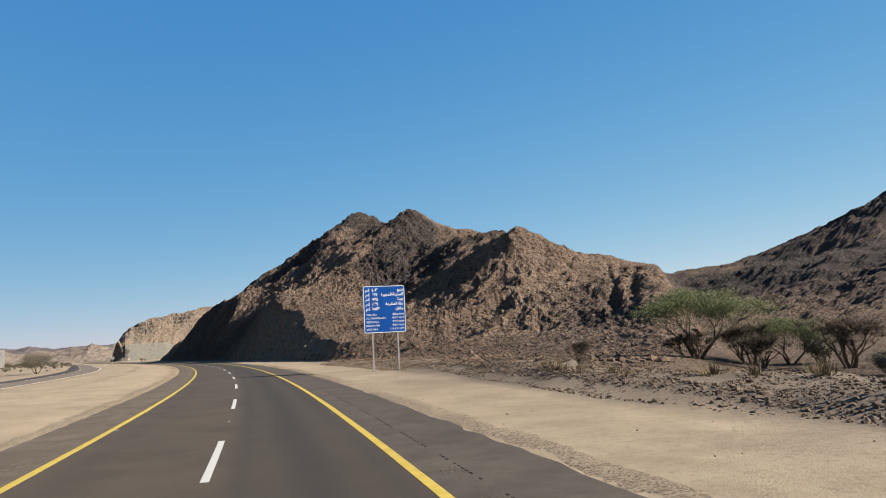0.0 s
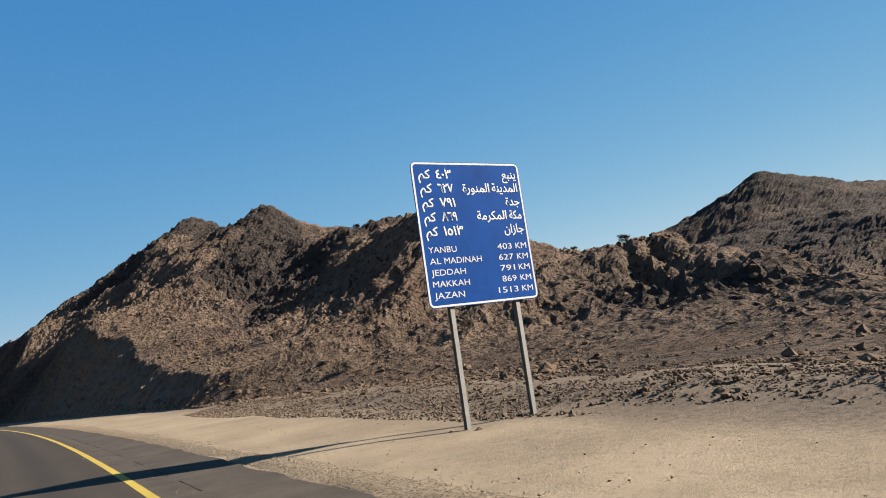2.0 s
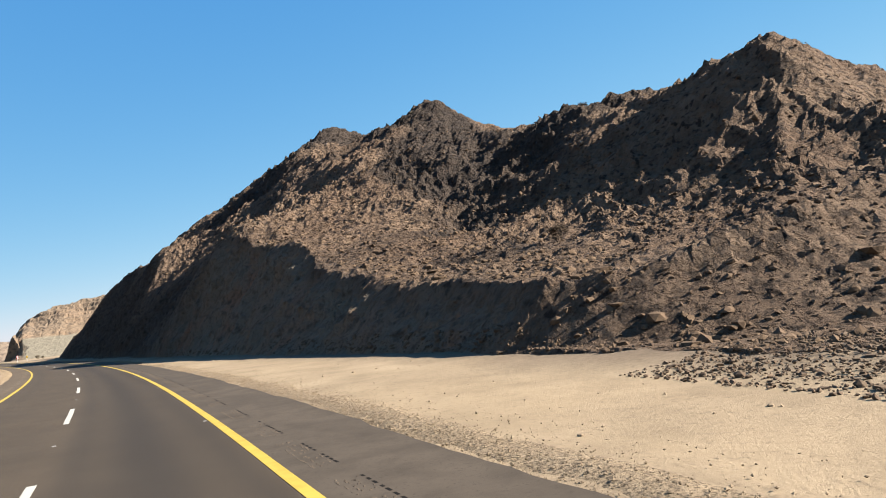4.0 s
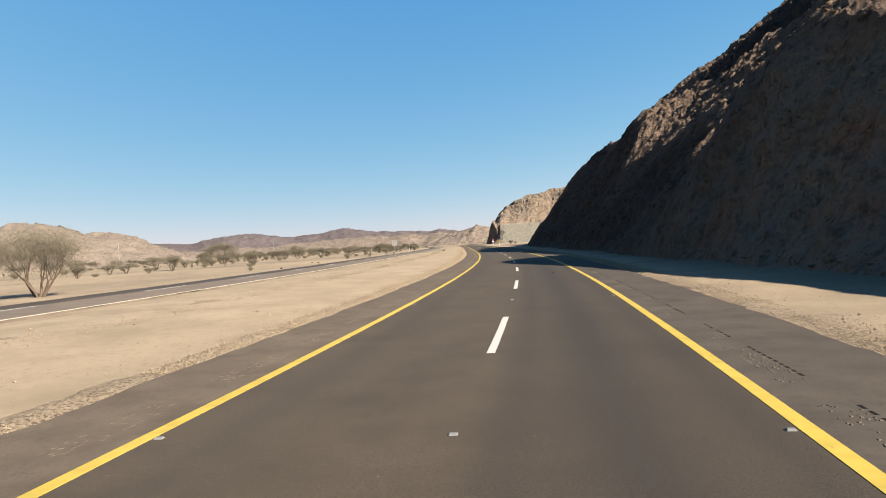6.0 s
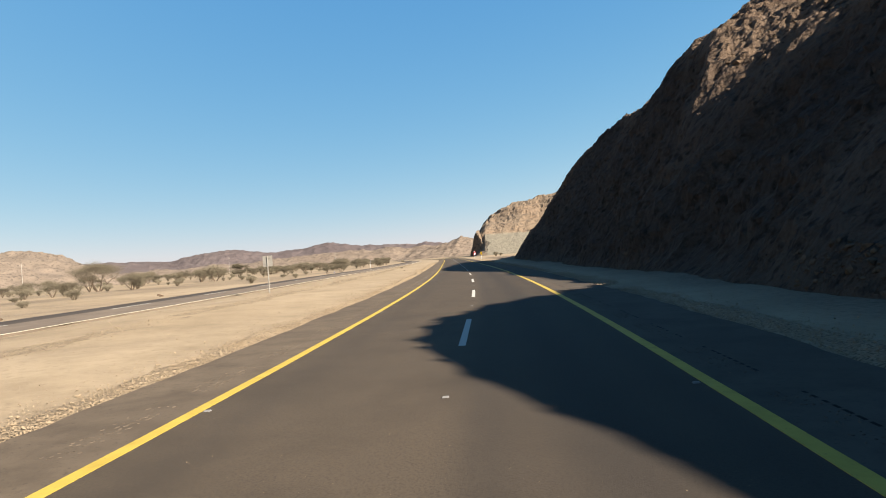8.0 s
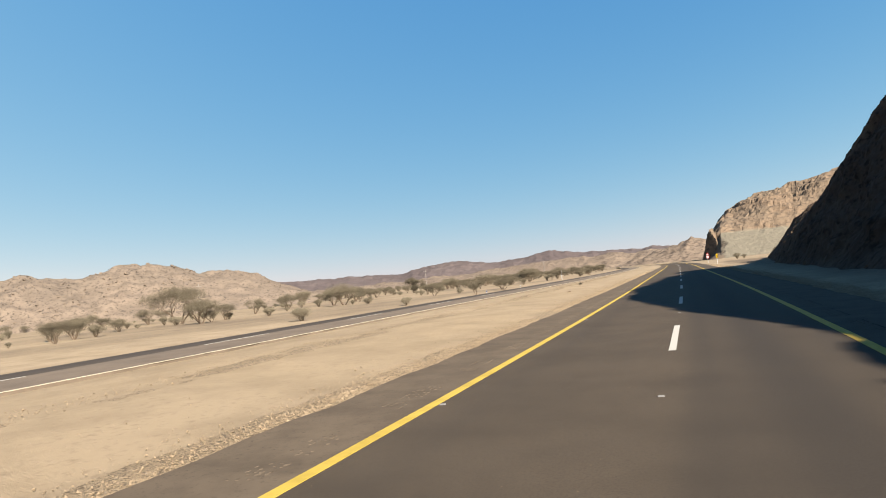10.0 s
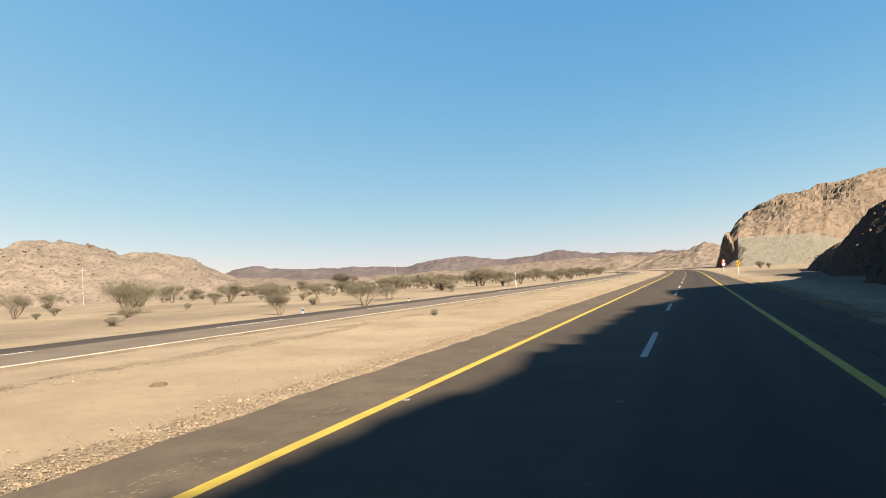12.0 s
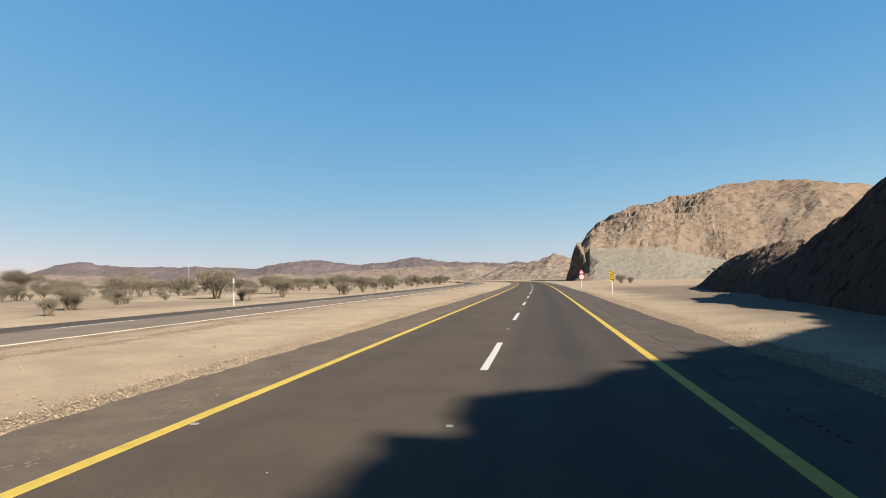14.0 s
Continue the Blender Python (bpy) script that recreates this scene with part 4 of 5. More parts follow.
# ---- trees and bushes ----
def limb_tree(seed, height, spread, stems, depth, leaf_n, leaf, crown_from, bare=False, puff=0.13):
    """Trunk and crown meshes of an umbrella thorn: forked limbs, and small leaf blades round every twig's end."""
    rng = random.Random(seed)
    tv, tf, tips = [], [], []

    def tube_to(p, q, r0, r1, n=5):
        d = (q - p).normalized()
        a = d.orthogonal().normalized()
        b = d.cross(a)
        k = len(tv)
        for c, r in ((p, r0), (q, r1)):
            for j in range(n):
                w = 2 * math.pi * j / n
                tv.append(c + (a * math.cos(w) + b * math.sin(w)) * r)
        for j in range(n):
            tf.append((k + j, k + (j + 1) % n, k + n + (j + 1) % n, k + n + j))

    def grow(p, d, length, r, level):
        q = p
        for _ in range(2):
            d = (d + Vector((rng.uniform(-1, 1), rng.uniform(-1, 1), rng.uniform(-0.3, 0.5))) * 0.22).normalized()
            e = q + d * length / 2
            tube_to(q, e, r, r * 0.8, 5 if level > 1 else 3)
            q, r = e, r * 0.8
        if level == 0:
            tips.append(q)
            return
        for _ in range(rng.choice((2, 3, 3))):
            a = rng.uniform(0, 2 * math.pi)
            out = Vector((math.cos(a), math.sin(a), 0))
            lift = 0.35 if level > 1 else 0.12
            nd = (d * 0.7 + out * rng.uniform(0.5, 0.95) * spread + Vector((0, 0, lift))).normalized()
            grow(q, nd, length * rng.uniform(0.62, 0.82), r * 0.62, level - 1)
        if level <= 3:
            tips.append(q)

    for k in range(stems):
        a = 2 * math.pi * (k + rng.random() * 0.6) / stems
        d = Vector((math.cos(a) * 0.45, math.sin(a) * 0.45, 1)).normalized()
        grow(Vector((0.06 * math.cos(a), 0.06 * math.sin(a), -0.1)), d, height * 0.36, height * 0.022 + 0.02, depth)
    top = max(t.z for t in tips)
    lv, lf = [], []
    for t in tips:
        if t.z < crown_from * top:
            continue
        for _ in range(leaf_n):
            c = t + Vector((rng.gauss(0, 1) * 0.34, rng.gauss(0, 1) * 0.34, rng.gauss(0, 1) * puff)) * (height / 4)
            if bare:
                e = (c - t) * 1.3 + Vector((rng.uniform(-0.2, 0.2), rng.uniform(-0.2, 0.2), rng.uniform(0, 0.4)))
                w = Vector((rng.uniform(-1, 1), rng.uniform(-1, 1), 0)) * leaf * 0.1
                k = len(lv)
                lv.extend((t - w, t + w, t + e))
                lf.append((k, k + 1, k + 2))
            else:
                a, b = Vector([rng.uniform(-1, 1) for _ in range(3)]), Vector([rng.uniform(-1, 1) for _ in range(3)])
                a, b = a.normalized() * leaf * rng.uniform(0.5, 1.2), b.normalized() * leaf * rng.uniform(0.3, 0.7)
                k = len(lv)
                lv.extend((c - a, c - b, c + a, c + b))
                lf.append((k, k + 1, k + 2, k + 3))
    z = height / max(top, 0.1)
    return [v * z for v in tv], tf, [v * z for v in lv], lf


def make_tree(name, seed, label, category, foliage, **kw):
    tv, tf, lv, lf = limb_tree(seed, **kw)
    ob = new(name)
    ob.empty_display_size = 0.2
    tagged(ob, label, category, "scattered desert trees" if category == "tree" else "scattered desert bushes")
    mesh_ob("trunk" if category == "tree" else "stem", tv, tf, M["bark"], ob)
    mesh_ob("crown", lv, lf, foliage, ob)
    return ob


acacias = [make_tree("acacia_tree", 11 + k, "broad acacia with dense dry grey-green foliage on the sand", "tree", M["leaf_dry"], height=4.0, spread=sp, stems=st, depth=4,
                     leaf_n=ln, leaf=0.034, crown_from=0.42, puff=0.2) for k, (sp, st, ln) in enumerate(((1.0, 3, 190), (0.9, 3, 200), (1.1, 4, 150)))]
round_tree = make_tree("acacia_tree", 18, "rounded pale grey acacia with feathery half-bare branches beside the road", "tree", M["leaf_pale"], height=4.0, spread=0.62, stems=6, depth=4,
                       leaf_n=170, leaf=0.03, crown_from=0.12, puff=0.42)
far_trees = [make_tree("acacia_tree", 21 + k, "small rounded acacia with dry grey-green foliage on the plain", "tree", M["leaf_dry"], height=4.0, spread=sp, stems=st, depth=3,
                       leaf_n=100, leaf=0.058, crown_from=0.3, puff=0.26) for k, (sp, st) in enumerate(((0.9, 4), (0.75, 5), (1.0, 4)))]
bushes = [make_tree("thorn_bush", 31 + k, "rounded dry thorn bush with pale grey-brown twigs and leaves", "bush", M["leaf_pale"], height=1.7, spread=sp, stems=7, depth=3,
                    leaf_n=36, leaf=0.05, crown_from=0.0, puff=0.32) for k, sp in enumerate((0.7, 0.9))]
bare = [make_tree("bare_bush", 51 + k, "leafless grey-brown thorn bush with fine twigs", "bush", M["twig"], height=3.0, spread=0.6, stems=7, depth=3,
                  leaf_n=40, leaf=0.12, crown_from=0.08, bare=True) for k in range(2)]
greens = [make_tree("green_acacia", 71 + k, "broad acacia with fresh green foliage beside the wash", "tree", M["leaf_green"], height=4.6, spread=1.1, stems=3, depth=4,
                    leaf_n=190, leaf=0.045, crown_from=0.12) for k in range(2)]

rng = random.Random(5)
used = set()


def plant(protos, x, y, z, size, wide=1.0):
    p = rng.choice(protos)
    m = pose(x, y, z, 0, 0, rng.uniform(0, 360)) @ Matrix.Diagonal((size * wide, size * wide, size, 1))
    if p.name not in used:
        used.add(p.name)
        p.matrix_basis = m
        return p
    q = copy_thing(p, m)
    q.matrix_basis = m
    return q


# the plain beyond the opposite carriageway: (s, o, size, kind)
PLAIN = [(321, -69.5, 1.45, 0), (333, -96, 0.8, 0), (390, -36, 0.8, 0), (401, -39, 0.62, 0), (413, -31, 0.62, 0), (435, -27, 0.75, 0), (452, -26, 0.7, 0),
         (532, -32, 1.1, 0), (420, -45, 0.8, 1), (344, -26.5, 0.75, 0), (357, -30, 0.6, 0), (378, -40, 0.7, 0), (381, -53, 0.85, 0), (332, -27.5, 0.6, 0), (351, -36, 0.7, 1),
         (434, -77, 1.2, 0), (398, -75, 0.7, 1), (458, -139, 1.0, 0), (553, -157, 1.2, 0), (240, -60, 0.6, 1), (300, -110, 0.9, 0), (350, -120, 1.0, 0)]
for s0, o0, size, k in PLAIN:
    x, y = at(s0, o0)
    plant(acacias if k == 0 else bushes, float(x), float(y), -0.15, size * (0.95 if size > 1.1 else 0.66), 1.15)
for _ in range(260):
    s0 = rng.uniform(210, 820)
    o0 = -38 - abs(rng.gauss(0, 1)) * 75 - (0 if s0 > 340 else 18)
    x, y = at(s0, o0)
    k = rng.random()
    plant(far_trees if k < 0.52 else bushes, float(x), float(y), -0.1, rng.uniform(0.4, 0.9), rng.uniform(1.0, 1.4))
for _ in range(80):
    x, y = at(rng.uniform(170, 640), -29 - abs(rng.gauss(0, 1)) * 60)
    plant(bushes, float(x), float(y), -0.06, rng.uniform(0.25, 0.7), rng.uniform(1.0, 1.5))
for _ in range(150):
    x, y = at(rng.uniform(330, 900), -32 - abs(rng.gauss(0, 1)) * 70)
    plant(far_trees if rng.random() < 0.62 else bushes, float(x), float(y), -0.1, rng.uniform(0.4, 0.85), rng.uniform(1.0, 1.5))
for _ in range(22):
    s0 = rng.uniform(420, 760)
    x, y = at(s0, rng.uniform(-40, -24))
    plant(far_trees if rng.random() < 0.6 else bushes, float(x), float(y), -0.1, rng.uniform(0.45, 0.85), rng.uniform(1.0, 1.4))
x, y = at(186.3, -32.7)
round_tree.matrix_basis = pose(float(x), float(y), -0.15, 0, 0, 40) @ Matrix.Diagonal((1.3, 1.3, 1.14, 1))
# the wash on the right: green acacias and bare thorn
for s0, o0, size, wide, protos in ((59, 37.3, 1.32, 1.1, greens), (57.3, 45.3, 0.9, 1.2, greens), (44, 50, 1.3, 1.3, bare),
                                   (37, 46, 1.2, 1.2, bare), (57, 41, 1.15, 1.3, bare), (49, 42.5, 1.25, 1.4, bare),
                                   (39, 41, 1.1, 1.3, bare), (53, 38.5, 0.9, 1.2, bare), (57.5, 35.8, 0.8, 1.4, bare), (33, 40, 1.1, 1.2, bare),
                                   (42, 38, 1.0, 1.3, bushes), (55, 46.5, 1.4, 1.3, bushes), (36, 37, 1.0, 1.2, bushes), (43.8, 18.3, 0.5, 0.8, bare)):
    x, y = at(s0, o0)
    z = max(float(ground_at(np.array([float(x)]), np.array([float(y)]))[0][0]), float(hill_surface(np.array([s0]), np.array([o0]))[2][0]))
    plant(protos, float(x), float(y), z - (0.05 if o0 < 30 else 0.35), size, wide)


def grass_tuft(s0, o0, size, seed):
    a = random.Random(seed)
    v, f = [], []
    for _ in range(150):
        w, r = a.uniform(0, 6.283), abs(a.gauss(0, 0.35))
        base = Vector((math.cos(w) * r, math.sin(w) * r, 0))
        tip = base * a.uniform(1.2, 2.2) + Vector((a.uniform(-0.15, 0.15), a.uniform(-0.15, 0.15), a.uniform(0.2, 0.6)))
        u = Vector((-math.sin(w), math.cos(w), 0)) * 0.012
        k = len(v)
        v.extend(((base - u) * size, (base + u) * size, tip * size))
        f.append((k, k + 1, k + 2))
    x, y = at(s0, o0)
    ob = mesh_ob("grass_tuft", v, f, M["straw"])
    ob.matrix_basis = pose(float(x), float(y), float(ground_at(np.array([float(x)]), np.array([float(y)]))[0][0]) - 0.02)
    tagged(ob, "dry straw-coloured grass tuft on the stony berm", "grass tuft", "dry grass tufts")


for k, (s0, o0, size) in enumerate(((42.2, 16.2, 1.3), (41.0, 16.8, 1.0), (38.5, 17.2, 0.9), (33, 18.5, 1.2), (31.5, 19.2, 1.3), (46, 17.2, 0.7), (55, 16.5, 0.6),
                                    (29, 20, 1.2), (36, 16.4, 0.7), (49, 15.8, 0.5))):
    grass_tuft(s0, o0, size, 400 + k)
# bushes on the slopes, in the median and by the second hill
for s0, o0, size in ((500, 20, 1.1), (503, 22.5, 0.8), (321.5, -11.4, 0.25)):
    x, y = at(s0, o0)
    plant(bushes, float(x), float(y), 0.0, size)
r2 = np.random.default_rng(12)
for _ in range(26):
    s0, o0 = r2.uniform(70, 400), r2.uniform(20, 90)
    hx1, hy1, hz1, _c, _f = hill_surface(np.array([s0]), np.array([o0]))
    if hz1[0] > 1:
        plant(bare if r2.random() < 0.5 else bushes, float(hx1[0]), float(hy1[0]), float(hz1[0]) - 0.1, float(r2.uniform(0.3, 0.6)))


# ---- signs ----
def text_mesh(body, size, extrude=0.002, bold=0.0):
    """Solid lettering; of several curve resolutions the one whose faces fill best."""
    best, most = None, -1.0
    for res in (3, 2, 4, 5, 7, 1):
        cu = bpy.data.curves.new("text", "FONT")
        cu.body, cu.size, cu.extrude = body, 1.0, extrude / size
        cu.resolution_u = res
        cu.bevel_depth, cu.bevel_resolution = bold, 0
        ob = bpy.data.objects.new("text", cu)
        scene.collection.objects.link(ob)
        bpy.context.view_layer.update()
        me = bpy.data.meshes.new_from_object(ob.evaluated_get(bpy.context.evaluated_depsgraph_get()))
        bpy.data.objects.remove(ob)
        bpy.data.curves.remove(cu)
        area = sum(p.area for p in me.polygons if abs(p.normal.z) > 0.9)
        if area > most * 1.15:
            best, most = me, area
    best.transform(Matrix.Diagonal((size, size, size * (0.15 if bold else 1.0), 1)))
    return best


def lettering(name, body, size, parent, x, z, width, material, align="left", y=-0.03, bold=0.0):
    """Upright lettering on a panel that faces -y: placed by its left or right end and squeezed to a width."""
    me = text_mesh(body, size, bold=bold)
    co = np.array([v.co[:] for v in me.vertices])
    lo, hi = co.min(0), co.max(0)
    k = width / (hi[0] - lo[0]) if width else 1.0
    me.transform(Matrix.Translation((-lo[0], 0, 0)))
    me.transform(Matrix.Diagonal((k, 1, 1, 1)))
    w = (hi[0] - lo[0]) * k
    me.materials.clear()
    me.materials.append(material)
    ob = new(name, me)
    ob.parent = parent
    ob.matrix_basis = pose(x if align == "left" else x - w, y, z, 90, 0, 0)
    return ob


def rounded_panel(bm, w, h, r, t, y0, cz):
    """A board with rounded corners, w by h, t thick, its front at y0, its middle at height cz."""
    pts = []
    for cx, cz2, a0 in ((w / 2 - r, h / 2 - r, 0), (-w / 2 + r, h / 2 - r, 90), (-w / 2 + r, -h / 2 + r, 180), (w / 2 - r, -h / 2 + r, 270)):
        for k in range(6):
            a = radians(a0 + 18 * k)
            pts.append((cx + r * math.cos(a), cz2 + r * math.sin(a)))
    f = [bm.verts.new((px, y0, cz + pz)) for px, pz in pts]
    b = [bm.verts.new((px, y0 + t, cz + pz)) for px, pz in pts]
    n = len(pts)
    bm.faces.new(f[::-1])
    bm.faces.new(b)
    for k in range(n):
        bm.faces.new((f[k], f[(k + 1) % n], b[(k + 1) % n], b[k]))
    bmesh.ops.recalc_face_normals(bm, faces=bm.faces[:])


def frame_strip(bm, w, h, r, line, y0, t, cz):
    """A thin rounded border line."""
    def ring(ww, hh, rr):
        out = []
        for cx, cz2, a0 in ((ww / 2 - rr, hh / 2 - rr, 0), (-ww / 2 + rr, hh / 2 - rr, 90), (-ww / 2 + rr, -hh / 2 + rr, 180), (ww / 2 - rr, -hh / 2 + rr, 270)):
            for k in range(6):
                a = radians(a0 + 18 * k)
                out.append((cx + rr * math.cos(a), cz + cz2 + rr * math.sin(a)))
        return out
    o, i = ring(w, h, r), ring(w - 2 * line, h - 2 * line, max(r - line, 0.02))
    vo = [[bm.verts.new((px, yy, pz)) for px, pz in q] for q in (o, i) for yy in (y0, y0 + t)]
    n = len(o)
    for k in range(n):
        j = (k + 1) % n
        for a, b in ((vo[0], vo[2]), (vo[1], vo[3]), (vo[0], vo[1]), (vo[2], vo[3])):
            bm.faces.new((a[k], a[j], b[j], b[k]))
    bmesh.ops.recalc_face_normals(bm, faces=bm.faces[:])


def direction_sign():
    sign = new("direction_sign")
    tagged(sign, "large blue road sign with white lettering on two steel posts", "road sign")
    W, H, Z0 = 3.75, 4.15, 3.45
    for px in (-1.14, 1.12):
        bm = bmesh.new()
        for cx, cy, sx, sy in ((px, 0.0, 0.012, 0.15), (px, -0.075, 0.13, 0.012), (px, 0.075, 0.13, 0.012)):
            box(bm, cx, cy + 0.11, 3.5, sx, sy, 7.6)
        part("post", bm, M["steel"], sign, "weathered galvanised steel post")
    bm = bmesh.new()
    rounded_panel(bm, W, H, 0.16, 0.022, -0.025, Z0 + H / 2)
    board = part("panel", bm, M["blue"], sign, "blue reflective panel with rounded corners")
    bm = bmesh.new()
    frame_strip(bm, W - 0.03, H - 0.03, 0.15, 0.055, -0.029, 0.004, Z0 + H / 2)
    part("border", bm, M["sheet_white"], board, "thin white border line")
    for k in range(4):
        bm = bmesh.new()
        box(bm, 0, 0.015, Z0 + 0.5 + k * 1.05, W - 0.3, 0.035, 0.07)
        part("rail", bm, M["steel"], sign)
    top, left, right = Z0 + H, -W / 2 + 0.2, W / 2 - 0.16
    km = "\uFEE2\uFEDB"
    arabic = (("\uFECA\uFE92\uFEE8\uFEF3", "\u0664\u0660\u0663", 0.52), ("\uFE93\uFEAD\uFEEE\uFEE8\uFEE4\uFEDF\uFE8D \uFE94\uFEE8\uFEF3\uFEAA\uFEE4\uFEDF\uFE8D", "\u0666\u0662\u0667", 1.98),
              ("\uFE93\uFEAA\uFE9F", "\u0667\u0669\u0661", 0.52), ("\uFE94\uFEE3\uFEAE\uFEDC\uFEE4\uFEDF\uFE8D \uFE94\uFEDC\uFEE3", "\u0668\u0666\u0669", 1.62),
              ("\uFEE5\uFE8D\uFEAF\uFE8E\uFE9F", "\u0661\u0665\u0661\u0663", 0.72))
    for k, (place, digits, w) in enumerate(arabic):
        z = top - 0.48 - 0.415 * k
        words, wid = place.split(" ")[::-1], sum(len(q) for q in place.split(" ")) + 0.6 * place.count(" ")
        edge = right
        for q in words:
            lettering("place_name", q, 0.36, board, edge, z, w * len(q) / wid, M["sheet_white"], "right", bold=0.022)
            edge -= w * (len(q) + 0.6) / wid
        lettering("unit", km, 0.36, board, left, z, 0.40, M["sheet_white"], bold=0.022)
        lettering("distance", digits, 0.36, board, left + 0.58, z, 0.52 if len(digits) == 3 else 0.66, M["sheet_white"], bold=0.03)
    for k, (place, dist, w) in enumerate((("YANBU", "403 KM", 0.92), ("AL MADINAH", "627 KM", 1.72), ("JEDDAH", "791 KM", 1.12), ("MAKKAH", "869 KM", 1.20),
                                          ("JAZAN", "1513 KM", 0.98))):
        z = top - 2.62 - 0.32 * k
        edge, wid = left, sum(len(q) for q in place.split()) + 0.6 * place.count(" ")
        for q in place.split():
            lettering("place_name", q, 0.245, board, edge, z, w * len(q) / wid, M["sheet_white"])
            edge += w * (len(q) + 0.6) / wid
        lettering("unit", "KM", 0.245, board, right, z, 0.40, M["sheet_white"], "right")
        lettering("distance", dist.split()[0], 0.245, board, right - 0.54, z, 0.52 if len(dist) == 6 else 0.70, M["sheet_white"], "right")
    bm = bmesh.new()
    for k in range(26):
        a = random.Random(k)
        bmesh.ops.create_icosphere(bm, subdivisions=1, radius=a.uniform(0.05, 0.16), matrix=Matrix.Translation((a.uniform(-1.6, 1.6), a.uniform(-0.5, 0.6), a.uniform(0.0, 0.06))))
    part("footing_rubble", bm, M["boulder"], sign, "brown stones heaped round the posts")
    sign.matrix_basis = pose(10.3, 69.4, -0.12, 0, 0, 3.0)


direction_sign()


def disc(bm, r, y0, t, cz, n=32, r_in=0.0):
    m = Matrix.Translation((0, y0 + t / 2, cz)) @ Matrix.Rotation(radians(90), 4, "X")
    bmesh.ops.create_cone(bm, cap_ends=True, segments=n, radius1=r, radius2=r, depth=t, matrix=m)


def prism(bm, pts, y0, t):
    f = [bm.verts.new((px, y0, pz)) for px, pz in pts]
    b = [bm.verts.new((px, y0 + t, pz)) for px, pz in pts]
    bm.faces.new(f[::-1])
    bm.faces.new(b)
    for k in range(len(pts)):
        j = (k + 1) % len(pts)
        bm.faces.new((f[k], f[j], b[j], b[k]))
    bmesh.ops.recalc_face_normals(bm, faces=bm.faces[:])


def chevron_sign(s0, o0):
    sign = new("chevron_sign")
    tagged(sign, "yellow and black chevron marker on a slim post", "road sign")
    bm = bmesh.new()
    tube(bm, (0, 0.04, -0.3), (0, 0.04, 2.45), 0.035, 0.035)
    part("post", bm, M["sheet_white"], sign, "slim pale steel post")
    bm = bmesh.new()
    box(bm, 0, 0, 1.95, 0.46, 0.02, 1.0)
    plate = part("panel", bm, M["sign_yellow"], sign, "yellow rectangular plate")
    for k in range(4):
        z = 1.5 + 0.26 * k
        bm = bmesh.new()
        prism(bm, [(-0.22, z + 0.10), (0.22, z - 0.08), (0.22, z + 0.05), (-0.22, z + 0.23 if k < 3 else z + 0.165)], -0.014, 0.003)
        part("stripe", bm, M["black"], plate, "black diagonal stripe")
    x, y = at(s0, o0)
    sign.matrix_basis = pose(float(x), float(y), -0.05, 0, 0, 16)


chevron_sign(412.5, 8.5)


def limit_sign(s0, o0):
    sign = new("warning_sign")
    tagged(sign, "red-edged triangle above a round white limit sign", "road sign")
    bm = bmesh.new()
    tube(bm, (0, 0.05, -0.3), (0, 0.05, 3.1), 0.04, 0.04)
    part("post", bm, M["sheet_white"], sign, "slim pale steel post")
    bm = bmesh.new()
    prism(bm, [(-0.47, 2.38), (0.47, 2.38), (0, 3.2)], -0.005, 0.02)
    tri = part("triangle", bm, M["red"], sign, "red-edged triangular plate")
    bm = bmesh.new()
    prism(bm, [(-0.30, 2.48), (0.30, 2.48), (0, 3.0)], -0.010, 0.004)
    part("triangle_face", bm, M["sheet_white"], tri, "white face")
    bm = bmesh.new()
    box(bm, 0, -0.013, 2.68, 0.07, 0.004, 0.28)
    part("symbol", bm, M["black"], tri, "black symbol bar")
    bm = bmesh.new()
    disc(bm, 0.46, -0.005, 0.02, 1.85)
    rim = part("disc", bm, M["red"], sign, "red-rimmed round plate")
    bm = bmesh.new()
    disc(bm, 0.36, -0.010, 0.004, 1.85)
    part("disc_face", bm, M["sheet_white"], rim, "white face")
    for dx in (-0.13, 0.10):
        bm = bmesh.new()
        box(bm, dx, -0.013, 1.85, 0.13, 0.004, 0.26)
        part("symbol", bm, M["black"], rim, "dark symbol bar")
    x, y = at(s0, o0)
    sign.matrix_basis = pose(float(x), float(y), -0.05, 0, 0, 17)


limit_sign(460, 8.4)


def facing_back_sign(s0, o0):
    sign = new("rear_sign")
    tagged(sign, "grey back of a road sign on a steel post", "road sign")
    bm = bmesh.new()
    tube(bm, (0, 0, -0.3), (0, 0, 3.05), 0.045, 0.045)
    part("post", bm, M["steel"], sign, "pale steel post")
    bm = bmesh.new()
    rounded_panel(bm, 0.78, 0.86, 0.06, 0.02, 0.05, 2.68)
    part("panel", bm, M["steel"], sign, "bare grey metal back")
    for z in (2.42, 2.92):
        bm = bmesh.new()
        box(bm, 0, 0.035, z, 0.5, 0.03, 0.05)
        part("bracket", bm, M["steel"], sign)
    x, y = at(s0, o0)
    sign.matrix_basis = pose(float(x), float(y), -0.05, 0, 0, 14)


facing_back_sign(244.5, -16.3)
facing_back_sign(46.5, -10.9)


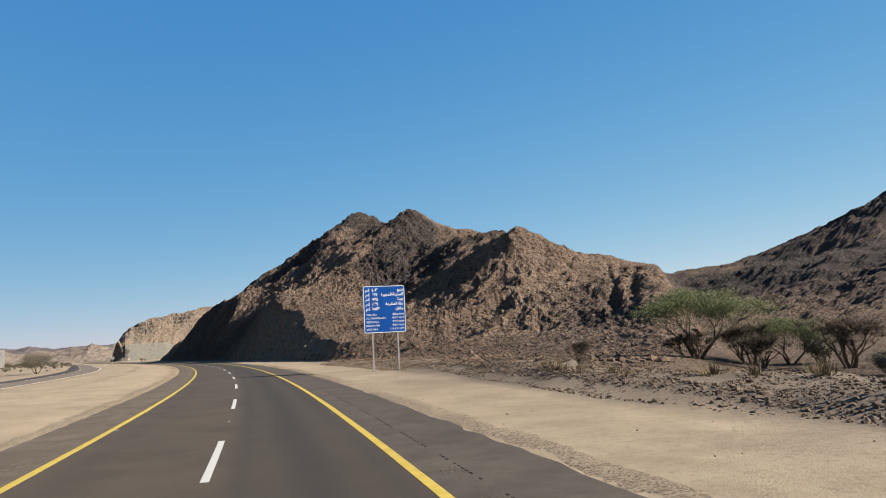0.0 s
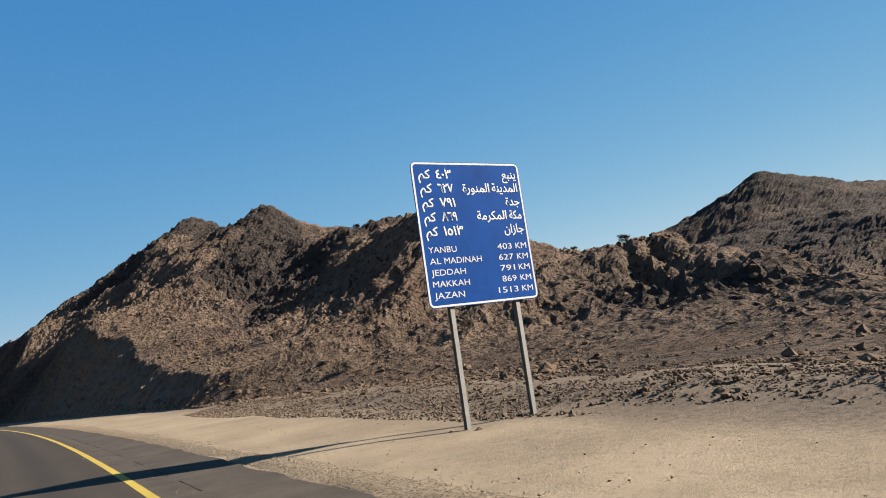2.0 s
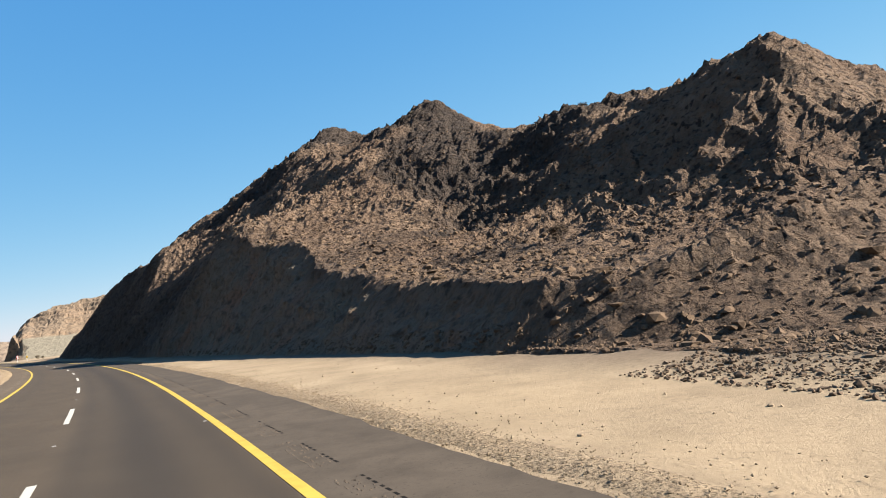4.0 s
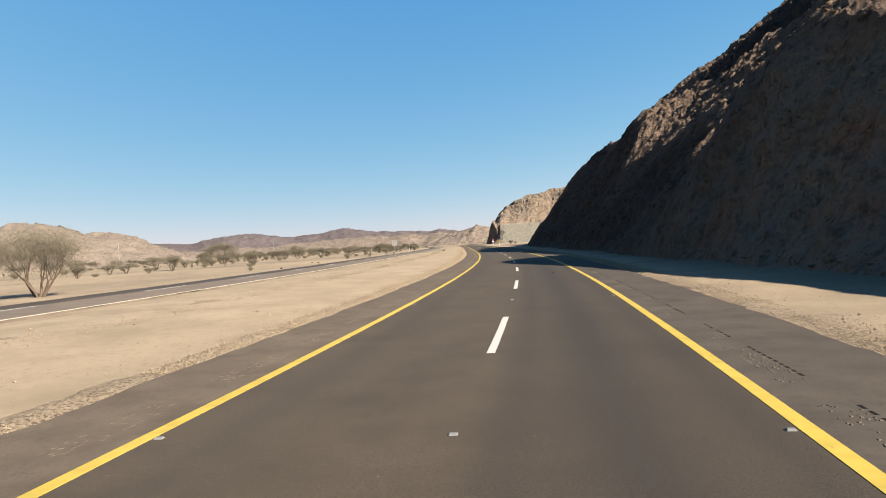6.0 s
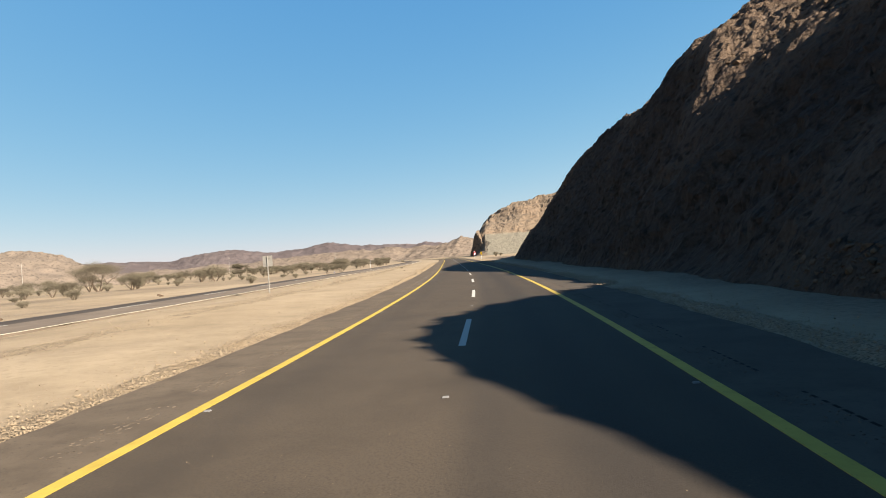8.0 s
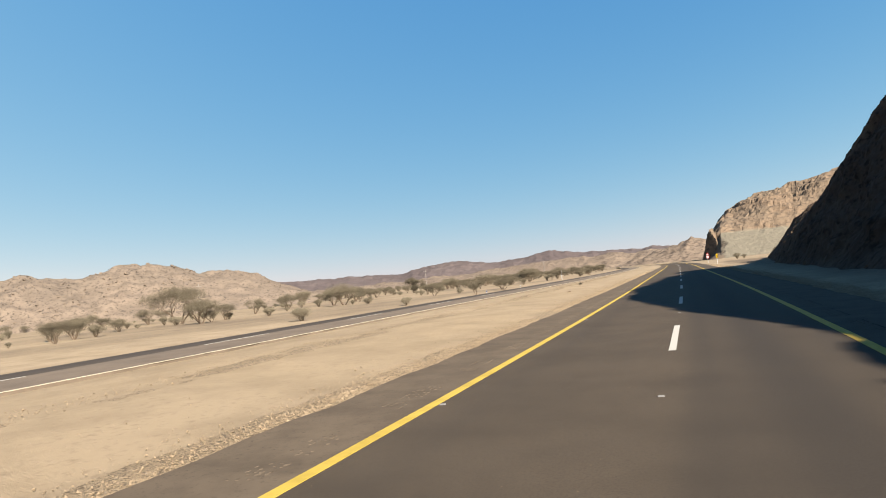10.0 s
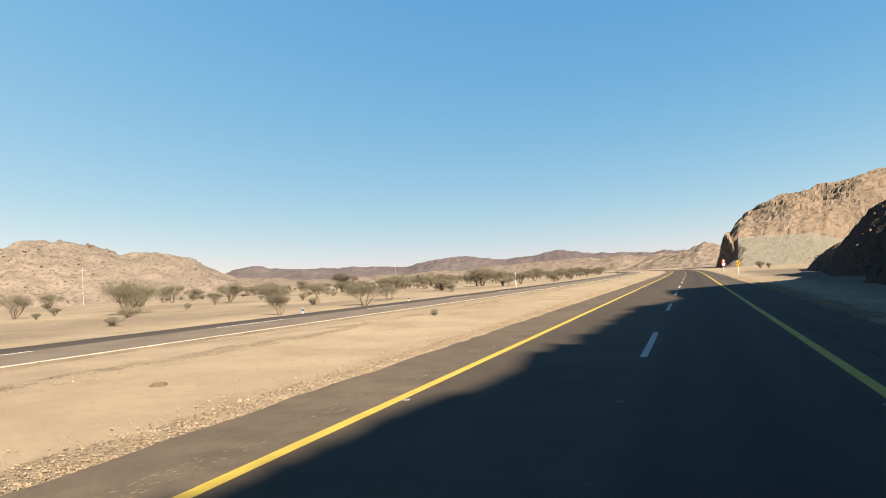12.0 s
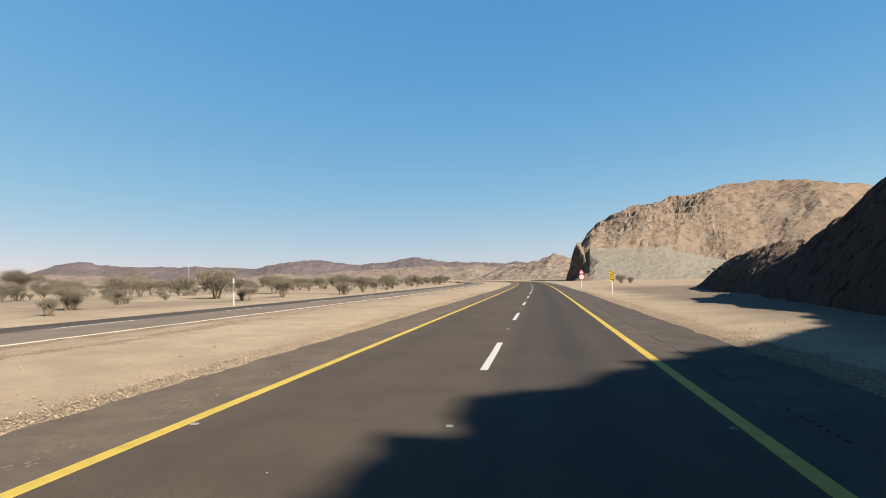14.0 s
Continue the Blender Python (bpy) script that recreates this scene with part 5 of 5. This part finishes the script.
def marker_post(name, s0, o0, h, w, cap, label):
    post = new(name)
    tagged(post, label, "marker post", "roadside markers")
    bm = bmesh.new()
    box(bm, 0, 0, h / 2 - 0.1, w, w * 0.7, h + 0.2)
    part("post", bm, M["sheet_white"], post, bevel=0.01)
    bm = bmesh.new()
    box(bm, 0, 0, h * 0.66, w * 1.06, w * 0.76, h * 0.36)
    part("band", bm, cap, post, "dark band")
    x, y = at(s0, o0)
    post.matrix_basis = pose(float(x), float(y), -0.05, 0, 0, 12)


marker_post("marker_post", 398.3, -26.0, 2.4, 0.10, M["mud"], "tall white marker post beyond the far carriageway")
marker_post("delineator_post", 351.2, -25.3, 0.42, 0.09, M["black"], "short black and white delineator post on the verge")
marker_post("delineator_post", 333, -26.2, 0.45, 0.09, M["blue"], "short post with a blue band on the verge")


def power_pole(x, y):
    pole = new("power_pole")
    tagged(pole, "slender pale power pole with a crossarm on the plain", "power pole", "power poles")
    bm = bmesh.new()
    tube(bm, (0, 0, -0.3), (0, 0, 10.0), 0.09, 0.06)
    part("pole", bm, M["pole"], pole)
    bm = bmesh.new()
    box(bm, 0, 0, 9.2, 1.8, 0.07, 0.07)
    part("crossarm", bm, M["pole"], pole)
    pole.matrix_basis = pose(x, y, 0, 0, 0, 40)


for px, py in ((-227, 374), (-244.5, 522), (-236, 640)):
    power_pole(px, py)


# loose bits on the tarmac and the verge
def scrap(name, s0, o0, z, size, material, label, seed):
    a = random.Random(seed)
    bm = bmesh.new()
    bmesh.ops.create_icosphere(bm, subdivisions=2, radius=1)
    for w in bm.verts:
        w.co = Vector((w.co.x * size[0], w.co.y * size[1], w.co.z * size[2])) * a.uniform(0.8, 1.15)
    me = bpy.data.meshes.new(name)
    bm.to_mesh(me)
    bm.free()
    me.materials.append(material)
    x, y = at(s0, o0)
    ob = new(name, me)
    ob.matrix_basis = pose(float(x), float(y), z, 0, 0, a.uniform(0, 180))
    tagged(ob, label, "debris")


scrap("cardboard_scrap", 183.2, 3.35, 0.045, (0.075, 0.05, 0.02), M["straw"], "crumpled tan scrap lying beside the yellow line", 1)
scrap("tyre_scrap", 183.7, 2.1, 0.05, (0.05, 0.04, 0.02), M["black"], "small black rubber scrap on the asphalt", 2)
for k, (s0, o0) in enumerate(((331, -12.8), (300, -9.5), (232, -30), (262, -33), (258, -31))):
    scrap("loose_stone", s0, o0, 0.05, (0.22, 0.17, 0.14), M["boulder"], "brown stone lying on the sand", 10 + k)
